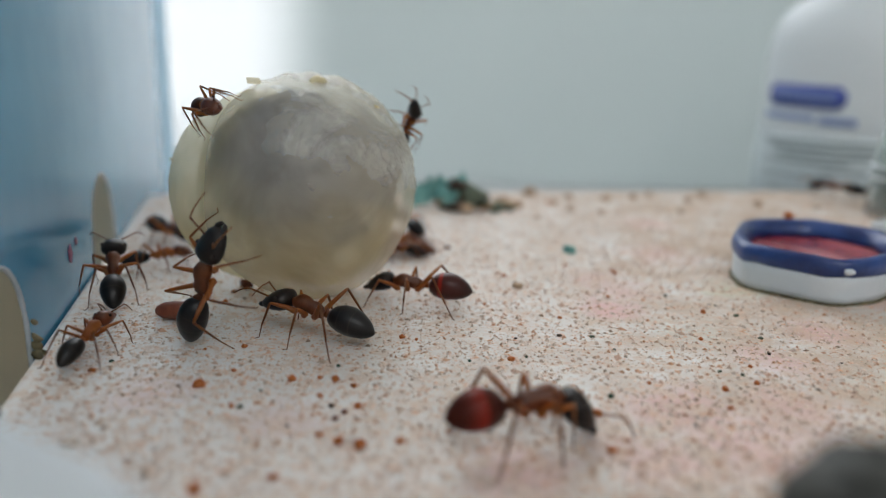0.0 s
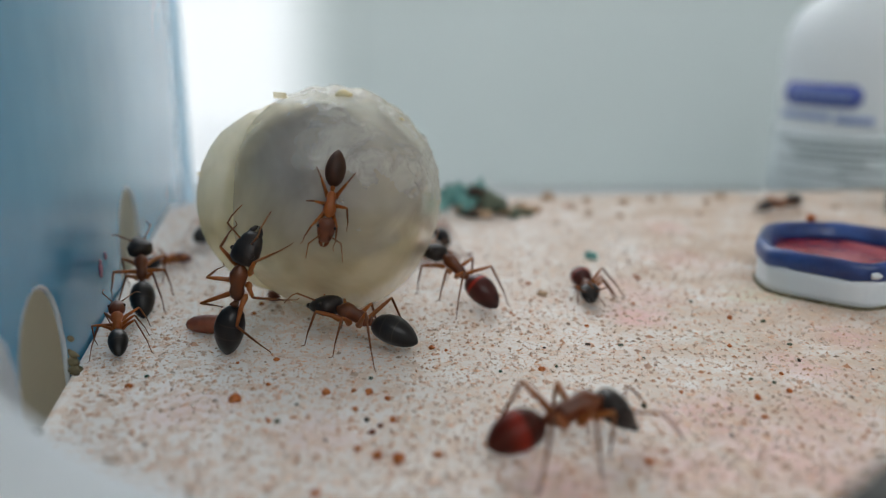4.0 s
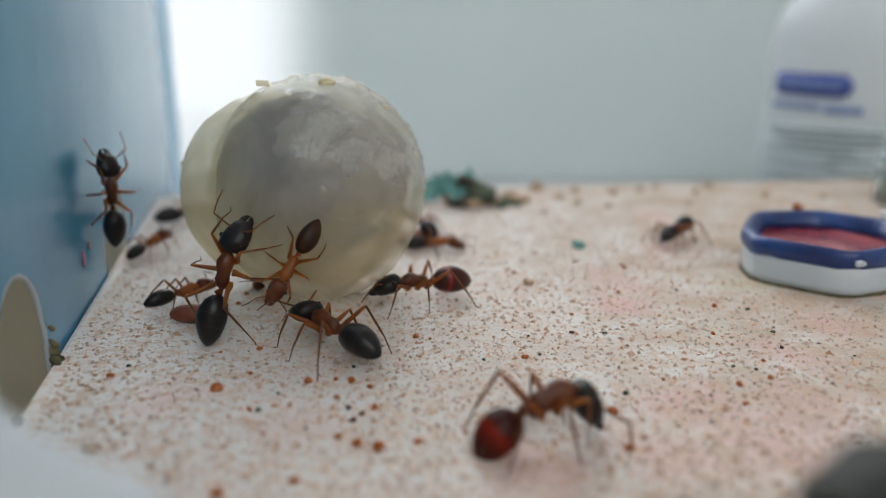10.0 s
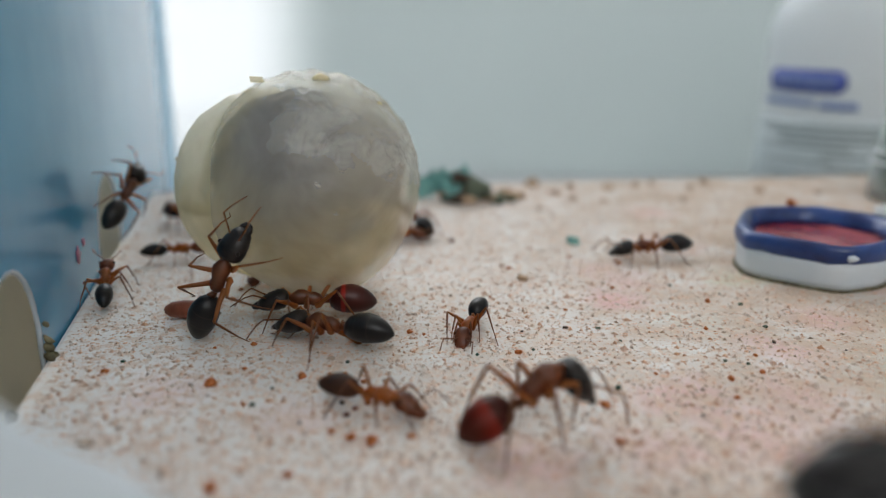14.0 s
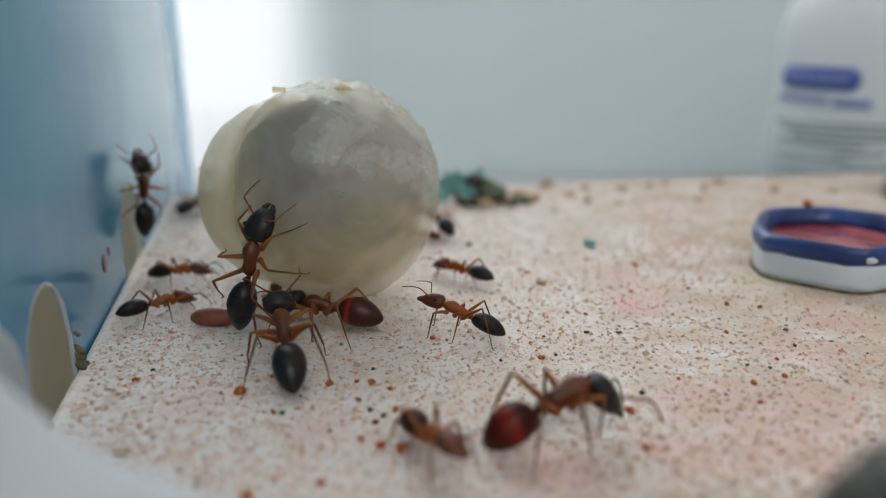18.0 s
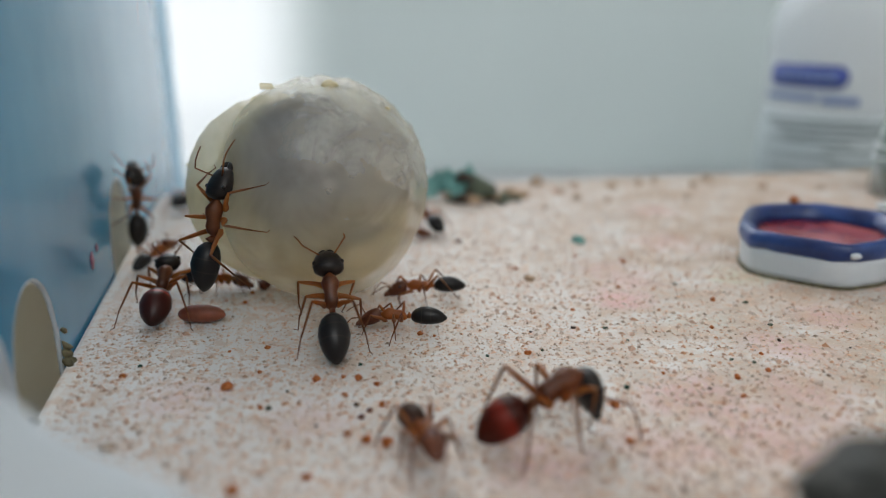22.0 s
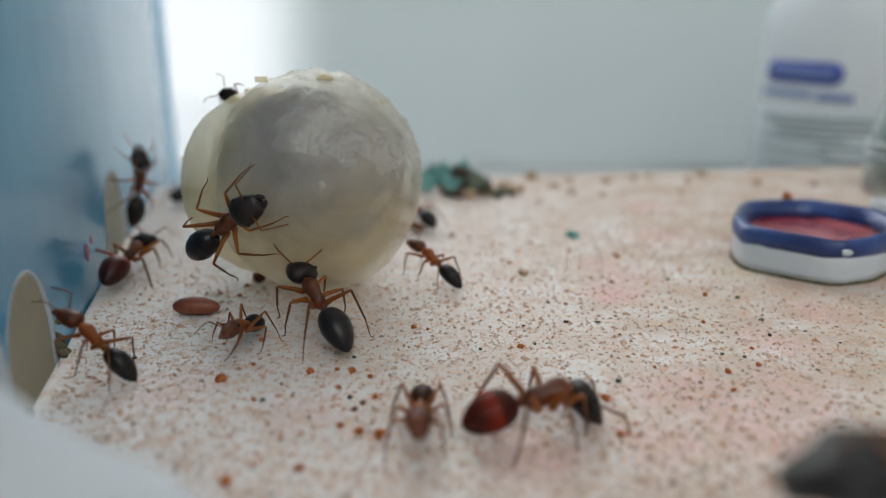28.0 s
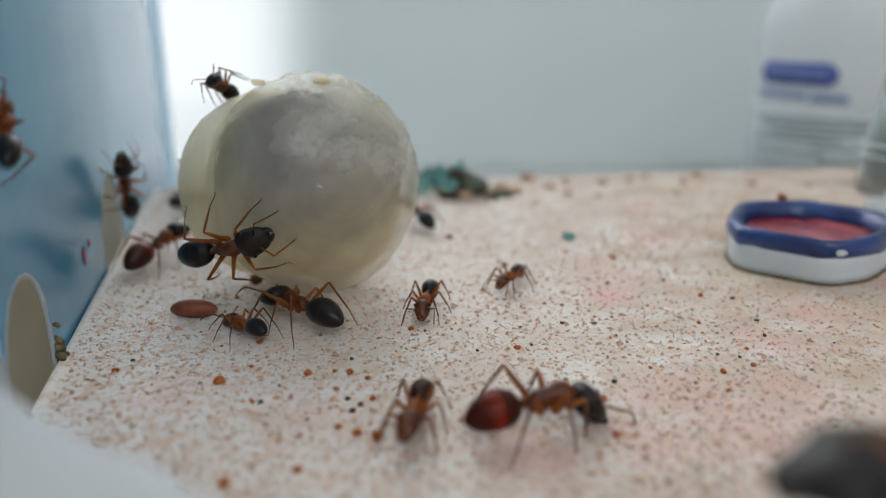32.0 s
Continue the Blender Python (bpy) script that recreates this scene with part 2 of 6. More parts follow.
def arch(cx, half, high, low=-0.012, n=12):
    """Outline of an arched hole in the wall's x, z."""
    pts = [(cx - half, low), (cx - half * 1.02, high - half * 1.05)]
    for k in range(1, n):
        a = math.pi * (1 - k / n)
        pts.append((cx + half * math.cos(a), high - half * 1.05 + half * 1.05 * math.sin(a)))
    return pts + [(cx + half * 1.02, high - half * 1.05), (cx + half, low)]


HOLES = [arch(0.0023, 0.0072, 0.0112, -0.02), arch(0.0510, 0.0090, 0.0122, -0.02)]
X0, X1, ZT = -0.030, 0.132, 0.075
outline = [(X0, -0.020)] + [p for h in HOLES for p in h] + [(X1, -0.020), (X1, ZT), (X0, ZT)]
bm = bmesh.new()
front = [bm.verts.new((x, 0, z)) for x, z in outline]
f = bm.faces.new(front)
ext = bmesh.ops.extrude_face_region(bm, geom=[f])["geom"]
bmesh.ops.translate(bm, vec=(0, 0.0003, 0), verts=[v for v in ext if isinstance(v, bmesh.types.BMVert)])
bmesh.ops.recalc_face_normals(bm, faces=bm.faces[:])
wall = part("wall_left", bm, BLUE, smooth=False)
wall.matrix_world = WALL
tagged(wall, "glossy pale blue plastic wall with two arched holes", "wall", kind="structure")
for x, z, r in ((0.0094, 0.0012, 0.0005), (0.0093, 0.0022, 0.0003), (0.0096, 0.0036, 0.0003), (0.0099, 0.0, 0.0007), (0.0091, 0.0004, 0.0005), (0.0097, 0.0019, 0.0004), (-0.0040, 0.0006, 0.0005)):
    bm = bmesh.new()
    bmesh.ops.create_icosphere(bm, subdivisions=2, radius=r, matrix=Matrix.Translation((x, -0.0006, z)))
    for v in bm.verts:
        v.co += Vector((1, 1, 1)) * 0.0005 * noise.noise(v.co * 1800)
    part("dirt", bm, GRIME_SHADE, wall, "greenish-brown dirt on the rim")
PINK = uneven(material("pink_smear", (0.6, 0.2, 0.3), 0.5), (0.26, 0.09, 0.17), (0.38, 0.17, 0.27), 900)
for x, z, w, t in ((0.0285, 0.0057, 0.0009, 0.0011), (0.0320, 0.0065, 0.0005, 0.0006)):
    bm = bmesh.new()
    bmesh.ops.create_icosphere(bm, subdivisions=2, radius=1)
    for v in bm.verts:
        k = 1 + 0.5 * noise.noise(v.co * 1.4 + Vector((x * 900, 3, 1)))
        v.co = Vector((x + v.co.x * w * k, -0.0001 + v.co.y * 0.00012, z + v.co.z * t * k))
    part("smear", bm, PINK, wall, "small pink smear")
for h in HOLES:
    bm = bmesh.new()
    tube(bm, [(x, 0.0002, z) for x, z in h], [0.00026] * len(h), 8)
    part("hole_rim", bm, CUT, wall, "whitish cut plastic rim")
# Added for the wall's plastic edge; its pale colour carries the window light.
LIT_EDGE = milky(uneven(material("lit_blue_plastic_edge", (0.2, 0.5, 0.75), 0.3), (0.52, 0.74, 0.88), (0.58, 0.78, 0.91), 40), (0.72, 0.86, 0.95), 0.85)
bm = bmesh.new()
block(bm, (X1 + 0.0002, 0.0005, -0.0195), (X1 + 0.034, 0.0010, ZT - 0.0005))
part("lit_edge_sheet", bm, LIT_EDGE, wall, "thin pale blue sheet standing for the wall's window-lit edge", smooth=False)
corner = part("corner_plate", prism(bmesh.new(), [(-0.030, -0.020), (-0.0078, -0.020), (-0.0080, 0.006), (-0.0095, 0.0105), (-0.014, 0.0145), (-0.030, 0.019)], -0.0012, -0.0002, 0.0004), WHITE)
corner.matrix_world = WALL @ Matrix.Rotation(radians(90), 4, "X") @ Matrix.Diagonal((1, 1, -1, 1))
tagged(corner, "whitish plastic corner plate on the blue wall", "wall", kind="structure")
bm = bmesh.new()
block(bm, (X0, 0.012, -0.020), (X1, 0.0145, 0.03))
outer = part("passage_wall", bm, CREAM, smooth=False)
outer.matrix_world = WALL
tagged(outer, "dim brownish-grey passage wall seen through the arched holes", "wall", kind="structure")

bend = [(0.204, BACK_Y + 0.0005), (-0.032, BACK_Y)]
curl = [(-0.0325 - 0.0034 * k, BACK_Y + 0.0004 * k) for k in range(42)]


def upright(pts, thick, low, high):
    """A standing sheet along a line of points."""
    inner = [Vector((x, y, 0)) for x, y in pts]
    rows = []
    for k, p in enumerate(inner):
        d = (inner[min(k + 1, len(inner) - 1)] - inner[max(k - 1, 0)]).normalized()
        q = p + Vector((d.y, -d.x, 0)) * thick
        rows.append([Vector((p.x, p.y, low)), Vector((p.x, p.y, high)), Vector((q.x, q.y, high)), Vector((q.x, q.y, low))])
    bm = loft(bmesh.new(), rows)
    bmesh.ops.recalc_face_normals(bm, faces=bm.faces[:])
    return bm


GLOW_EDGED = milky(uneven(material("grey_plastic", (0.58, 0.62, 0.60), 0.5), (0.55, 0.60, 0.58), (0.61, 0.65, 0.63), 8), (0.70, 0.74, 0.74), 0.72)


def glow_fade(m, x0, x1):
    """Paints the window glow's soft edge: paler and clearer from x1 to x0."""
    n, l, b = nodes_of(m)
    s = n.new("ShaderNodeSeparateXYZ")
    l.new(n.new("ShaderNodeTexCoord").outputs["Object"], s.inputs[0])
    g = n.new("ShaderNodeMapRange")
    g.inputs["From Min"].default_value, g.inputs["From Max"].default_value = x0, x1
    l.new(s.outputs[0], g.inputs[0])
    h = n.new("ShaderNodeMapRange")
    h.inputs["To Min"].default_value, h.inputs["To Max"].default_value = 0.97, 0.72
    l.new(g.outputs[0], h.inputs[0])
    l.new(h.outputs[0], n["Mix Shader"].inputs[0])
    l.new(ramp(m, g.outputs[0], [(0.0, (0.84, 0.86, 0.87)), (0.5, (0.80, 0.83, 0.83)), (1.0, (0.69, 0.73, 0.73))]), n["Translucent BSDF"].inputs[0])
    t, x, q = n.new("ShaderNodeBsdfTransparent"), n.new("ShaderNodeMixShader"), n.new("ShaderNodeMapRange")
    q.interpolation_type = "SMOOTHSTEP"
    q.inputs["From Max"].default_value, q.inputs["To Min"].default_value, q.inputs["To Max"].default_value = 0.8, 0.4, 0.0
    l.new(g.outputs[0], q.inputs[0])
    l.new(q.outputs[0], x.inputs[0])
    l.new(n["Mix Shader"].outputs[0], x.inputs[1])
    l.new(t.outputs[0], x.inputs[2])
    l.new(x.outputs[0], n["Material Output"].inputs[0])


glow_fade(GLOW_EDGED, -0.078, -0.043)
back = part("wall_back", upright(bend + curl, 0.002, -0.020, 0.075), GLOW_EDGED, smooth=False)
tagged(back, "smooth grey-green plastic back wall with the window's soft glow painted at its left", "wall", kind="structure")
side = part("wall_right", block(bmesh.new(), (0.200, 0.020, -0.020), (0.204, BACK_Y, 0.075), 0.001), GREY_GREEN, smooth=False)
tagged(side, "smooth grey-green plastic side wall of the box", "wall", kind="structure")

# the room, with the window behind the box and another behind the camera
PLASTER = uneven(material("room_plaster", (0.7, 0.7, 0.68), 0.9), (0.66, 0.66, 0.64), (0.74, 0.74, 0.72), 6, 1.0, 60)


def wall_with_window(name, y0, y1, x0, x1, z0, z1):
    bm = bmesh.new()
    block(bm, (-1.25, y0, -0.75), (x0, y1, 1.65))
    block(bm, (x1, y0, -0.75), (1.25, y1, 1.65))
    block(bm, (x0, y0, -0.75), (x1, y1, z0))
    block(bm, (x0, y0, z1), (x1, y1, 1.65))
    return tagged(part(name, bm, PLASTER, smooth=False), "pale plaster room wall with a bright window", "wall", kind="structure")


wall_with_window("wall_north", 1.0, 1.06, -0.95, 0.25, -0.10, 1.3)
wall_with_window("wall_south", -1.06, -1.0, -0.25, 0.75, 0.7, 1.5)
for name, lo, hi in (("wall_west", (-1.25, -1.0, -0.75), (-1.2, 1.0, 1.65)), ("wall_east", (1.2, -1.0, -0.75), (1.25, 1.0, 1.65)),
                     ("floor", (-1.25, -1.06, -0.80), (1.25, 1.06, -0.75)), ("ceiling", (-1.25, -1.06, 1.65), (1.25, 1.06, 1.70))):
    o = part(name, block(bmesh.new(), lo, hi), PLASTER, smooth=False)
    tagged(o, "plain pale plaster room " + name.split("_")[0], name.split("_")[0], kind="structure")
for y in (1.12, -1.13):
    g = part("backdrop", block(bmesh.new(), (-1.2, y, -0.4), (1.2, y + 0.01, 1.7)), GLOW, smooth=False)
    tagged(g, "bright overcast sky outside the window", "sky", kind="structure")

# ---- the gel ball ----
BALL_C = mmv(-16.3, 91.0, 14.0)


def cloud(m, scale, detail, rough, distort, squash=(1, 1, 1)):
    """A cloud pattern in the thing's own space, stretched by squash."""
    n, l, b = nodes_of(m)
    c, s, w = n.new("ShaderNodeTexCoord"), n.new("ShaderNodeMapping"), n.new("ShaderNodeTexNoise")
    s.inputs["Scale"].default_value = squash
    w.inputs["Scale"].default_value, w.inputs["Detail"].default_value = scale, detail
    w.inputs["Roughness"].default_value, w.inputs["Distortion"].default_value = rough, distort
    l.new(c.outputs["Object"], s.inputs["Vector"])
    l.new(s.outputs[0], w.inputs["Vector"])
    return w.outputs["Fac"]


def span(m, fac, lo, hi, a=0.0, b_=1.0):
    n, l, b = nodes_of(m)
    g = n.new("ShaderNodeMapRange")
    g.interpolation_type = "SMOOTHSTEP"
    for k, v in (("From Min", lo), ("From Max", hi), ("To Min", a), ("To Max", b_)):
        g.inputs[k].default_value = v
    l.new(fac, g.inputs[0])
    return g.outputs[0]


def see_through(m, share):
    """Lets a share of the light straight through, over what the surface scatters."""
    n, l, b = nodes_of(m)
    t, x = n.new("ShaderNodeBsdfTransparent"), n.new("ShaderNodeMixShader")
    t.inputs[0].default_value = (0.985, 0.98, 0.96, 1)
    l.new(share, x.inputs[0])
    l.new(n["Mix Shader"].outputs[0], x.inputs[1])
    l.new(t.outputs[0], x.inputs[2])
    l.new(x.outputs[0], n["Material Output"].inputs[0])
    return m


def gel_material(name, clear, tint, glow, bump_mm):
    """Cloudy yellowish gel: part of the light goes straight through, part is scattered in it."""
    m = material(name, tint, 0.34, Coat_Weight=0.5, Coat_Roughness=0.12)
    haze = cloud(m, 75.0, 4.0, 0.5, 0.6)
    paint(m, ramp(m, haze, [(0.30, tuple(0.92 * c for c in tint)), (0.70, tuple(min(1.05 * c, 0.95) for c in tint))]))
    bump(m, cloud(m, 260.0, 6.0, 0.55, 0.8), 0.45, bump_mm * MM)
    milky(m, glow, 0.55)
    return see_through(m, span(m, haze, 0.35, 0.65, clear + 0.08, clear - 0.08))


def core_material():
    """Lilac-grey clouds inside the gel."""
    m = material("cloudy_core", (0.4, 0.39, 0.42), 0.7)
    band = cloud(m, 70.0, 6.0, 0.55, 0.8, (0.7, 0.7, 1.7))
    paint(m, ramp(m, band, [(0.38, (0.12, 0.14, 0.21)), (0.50, (0.35, 0.37, 0.45)), (0.62, (0.64, 0.64, 0.66))]))
    milky(m, (0.64, 0.64, 0.74), 0.5)
    return see_through(m, span(m, band, 0.39, 0.61, 0.34, 0.92))


def skin_material():
    """Dried, wrinkled, glossy whitish skin."""
    m = material("dried_skin", (0.82, 0.80, 0.75), 0.22, Coat_Weight=1.0, Coat_Roughness=0.08)
    wrinkle = cloud(m, 420.0, 8.0, 0.66, 1.4)
    bump(m, wrinkle, 0.8, 0.6 * MM)
    milky(m, (0.90, 0.88, 0.82), 0.4)
    return see_through(m, span(m, cloud(m, 120.0, 6.0, 0.6, 1.0), 0.36, 0.64, 0.86, 0.48))


GEL = gel_material("gel", 0.62, (0.79, 0.735, 0.625), (0.98, 0.88, 0.70), 0.4)
GEL_LOBE = gel_material("gel_lobe", 0.40, (0.82, 0.73, 0.50), (1.0, 0.86, 0.52), 0.3)
CORE, SKIN = core_material(), skin_material()


def ball_radius(d, radii, seed):
    """The ball's radius (mm) in a direction: an ellipsoid with slow bulges, a wrinkled flank and a crest on top."""
    off = Vector((seed, seed * 2.0, 1))
    r = 1 / math.sqrt((d.x / radii[0]) ** 2 + (d.y / radii[1]) ** 2 + (d.z / radii[2]) ** 2)
    r += 0.25 * noise.noise(d * 1.7 + off) + 0.12 * noise.noise(d * 7 + off)
    flank = min(max((0.55 * d.x - 0.45 * d.y + 0.72 * d.z - 0.3) * 2.2, 0.0), 1.0)
    film = min(max(noise.noise(d * 2.6 + Vector((2, 5, 9))) * 4 + 0.6, 0.0), 1.0)
    r += flank * film * (0.16 * (1 - 2.5 * abs(noise.noise(d * 9 + off))) + 0.10 * (0.5 - 2 * abs(noise.noise(d * 21))))
    if d.z > 0.86:
        r += 0.5 * math.sin(d.x * 26 + d.y * 9) * (d.z - 0.86) * 3
    return r


def swollen(radii, centre, seed, flat=-13.95):
    """A knobbly ball of gel (mm)."""
    bm = bmesh.new()
    bmesh.ops.create_icosphere(bm, subdivisions=6, radius=1)
    for v in bm.verts:
        d = v.co.normalized()
        p = d * ball_radius(d, radii, seed) + centre
        p.z = max(p.z, flat)
        v.co = p * MM
    return bm


BALL_R = (13.3, 13.6, 13.9)
ACROSS, UP = Vector((0.98, 0.18, 0.0)), Vector((-0.03, 0.18, 0.98))


def skin_patch():
    """The dried skin: a ragged, wrinkled film that covers the upper flank and ends in torn edges."""
    bm = bmesh.new()
    bmesh.ops.create_icosphere(bm, subdivisions=7, radius=1)
    drop = []
    for v in bm.verts:
        d = v.co.normalized()
        u, w = d.dot(ACROSS), d.dot(UP)
        rag = 0.16 * noise.noise(d * 3.2 + Vector((4, 1, 2))) + 0.09 * noise.noise(d * 9 + Vector((1, 8, 3))) + 0.04 * noise.noise(d * 24)
        edge = min(w - 0.23 + 0.36 * u + rag, u + 0.26 + rag, 0.30 - d.y + rag)
        # Small loose flakes on the front, which also stand in for wet highlights.
        gloss_fleck = noise.noise(d * 8.5 + Vector((7, 3, 1))) * 1.3 - 0.56 - 2.2 * max(abs(u - 0.2) - 0.3, 0) - 2.2 * max(abs(w + 0.02) - 0.2, 0)
        if max(edge, gloss_fleck if d.y < 0 else -1) < 0:
            drop.append(v)
        wrinkle = 0.16 * max(1 - 3.2 * abs(noise.noise(d * 6 + Vector((2, 2, 5)))), 0) ** 2 + 0.10 * (0.5 - 2 * abs(noise.noise(d * 17))) + 0.03 * noise.noise(d * 38)
        v.co = d * (ball_radius(d, BALL_R, 0.0) + 0.10 + wrinkle * min(max(edge * 6, 0.15), 1.0)) * MM
    bmesh.ops.delete(bm, geom=drop, context="VERTS")
    return bm


def inner_cloud(f, k):
    """One of the nested clouds: they share their upper edge on one side and thin out towards the foot and the far side."""
    bm = bmesh.new()
    bmesh.ops.create_icosphere(bm, subdivisions=5, radius=1)
    mid = Vector((-0.2 - 7.5 * (1 - f), -0.4 - 1.5 * (1 - f), 1.9 + 3.5 * (1 - f)))
    for v in bm.verts:
        d = v.co.normalized()
        g = 1 + (0.09 + 0.12 * (1 - f)) * noise.noise(d * 1.7 + Vector((3 + k, 7, 1))) + 0.045 * noise.noise(d * 5 + Vector((k, 0, 0)))
        v.co = (Vector((d.x * 11.9, d.y * 11.0, d.z * 9.8)) * f * g + mid) * MM
    return bm


def chip(x, y, z, s, square):
    """A small loose flake of gel, more or less angular."""
    bm = bmesh.new()
    if square:
        block(bm, (-s, -0.6 * s, -0.7 * s), (s, 0.6 * s, 0.7 * s), 0.15 * s)
    else:
        bmesh.ops.create_icosphere(bm, subdivisions=2, radius=s)
    for v in bm.verts:
        p = v.co / s
        v.co = (Vector((p.x * 1.2, p.y, p.z * 0.8)) * (1 + 0.3 * noise.noise(p * 1.3 + Vector((x, y, z)))) * s + Vector((x, y, z))) * MM
    return bm


def gel_ball():
    """A main ball clouded with grey, a second lobe bulging out behind it, a dried skin, a crest and chips on top."""
    base = thing("gel_ball", Matrix.Translation(BALL_C), "cloudy translucent cream gel ball with flaking whitish skin", "gel ball")
    part("body", swollen(BALL_R, Vector((0, 0, 0)), 0.0), GEL, base)
    part("lobe", swollen((12.1, 12.1, 12.1), Vector((-5.6, 2.6, -0.4)), 4.0), GEL_LOBE, base, "smooth yellowish lobe behind the main ball")
    part("inner_gel", swollen((9.9, 8.8, 9.9), Vector((0.9, 1.6, -2.9)), 2.0), GEL_LOBE, base, "yellowish haze inside the ball")
    for k, f in enumerate((1.0, 0.88, 0.76, 0.62)):
        part("inner_cloud", inner_cloud(f, k), CORE, base, "lilac-grey cloud inside the gel")
    bm = block(bmesh.new(), (-5.5 * MM, -1.5 * MM, -1.7 * MM), (5.5 * MM, 1.5 * MM, 1.7 * MM), 1.2 * MM)
    slab = part("inner_slab", bm, CORE, base, "blunt grey slab inside the gel")
    slab.matrix_world = pose(1.6 * MM, -9.0 * MM, -4.6 * MM, 0, 4, 8)
    part("skin", skin_patch(), SKIN, base, "dried whitish wrinkled skin with torn edges")
    for x, y, z, s, square in ((-5.4, -3.2, 13.1, 0.62, True), (2.2, -4.0, 13.2, 0.8, False), (8.6, -2.0, 10.2, 0.4, False), (-16.9, 0.5, 3.2, 0.3, False), (-16.4, -1.0, -0.5, 0.25, False)):
        part("chip", chip(x, y, z, s, square), GEL_LOBE, base)
    return base


gel_ball()

# ---- front wall of the box, with its lip ----


def box_front():
    """The low white front wall that the camera looks over: its lip rises at the corner and curls towards the blue wall."""
    bm = bmesh.new()
    crest = [(-42, 42, 14), (-34, 38.5, 15), (-27.5, 36, 15.3), (-24.5, 33, 15.2), (-21.3, 30.2, 15.4), (-18.4, 27.9, 15.4), (-15.9, 26.5, 15.3), (-13.0, 25.4, 15.0), (-10.6, 24, 14.1), (-7.4, 22.8, 12.4), (2, 25, 11.3),
             (14, 26.8, 11.0), (30, 27, 11.0), (60, 27, 11.0), (196, 27, 11.0)]
    rings = []
    for i, p in enumerate(crest):
        c = Vector(p)
        d = (Vector(crest[min(i + 1, len(crest) - 1)]) - Vector(crest[max(i - 1, 0)]))
        d.z = 0
        out = Vector((d.y, -d.x, 0)).normalized()
        prof = [(0.9, -0.5), (1.3, -1.6), (1.5, -4.0), (1.5, -c.z - 12), (-3.4, -c.z - 12), (-3.2, -5.0), (-2.4, -2.2), (-1.2, -0.6), (-0.2, 0.0)]
        rings.append([(c - out * a + Vector((0, 0, b))) * MM for a, b in prof])
    loft(bm, rings)
    bmesh.ops.recalc_face_normals(bm, faces=bm.faces[:])
    ob = part("wall_front", bm, WHITE)
    return tagged(ob, "smooth white plastic front wall of the box with rounded lip", "wall", kind="structure")


box_front()

# ---- blue-rimmed dish of red jelly ----
BLUE_GLAZE = uneven(material("blue_paint", (0.02, 0.06, 0.28), 0.3), (0.008, 0.022, 0.11), (0.028, 0.075, 0.26), 160, 0.25, 500)
RED_JELLY = uneven(material("red_jelly", (0.45, 0.06, 0.07), 0.2), (0.20, 0.014, 0.022), (0.52, 0.15, 0.16), 75, 0.4, 300)
CERAMIC = uneven(material("white_ceramic", (0.8, 0.82, 0.83), 0.35), (0.60, 0.67, 0.73), (0.74, 0.79, 0.83), 90, 0.05, 600)
CRUMB = uneven(material("orange_crumb", (0.4, 0.11, 0.02), 0.6), (0.36, 0.09, 0.020), (0.62, 0.22, 0.065), 1500, 0.1, 4000)
milky(CRUMB, (0.85, 0.36, 0.10), 0.3)
DISH = [(42.0, 97.6), (42.6, 104.2), (48.6, 115.7), (59.8, 116.7), (67.5, 109.2), (66.7, 100.2), (58.6, 92.4), (51.3, 89.8)]


def smooth_outline(pts, n=5, cut=0.28):
    """Rounds the corners of a polygon."""
    out = []
    for i, p in enumerate(pts):
        a, b, c = Vector(pts[i - 1]), Vector(p), Vector(pts[(i + 1) % len(pts)])
        s, e = b.lerp(a, cut), b.lerp(c, cut)
        for k in range(n):
            u = k / (n - 1)
            out.append((1 - u) ** 2 * s + 2 * u * (1 - u) * b + u * u * e)
    return out


def grown(pts, k, z):
    c = sum((Vector(p) for p in pts), Vector((0, 0))) / len(pts)
    return [Vector((*(c + (Vector(p) - c) * k), z)) for p in pts]


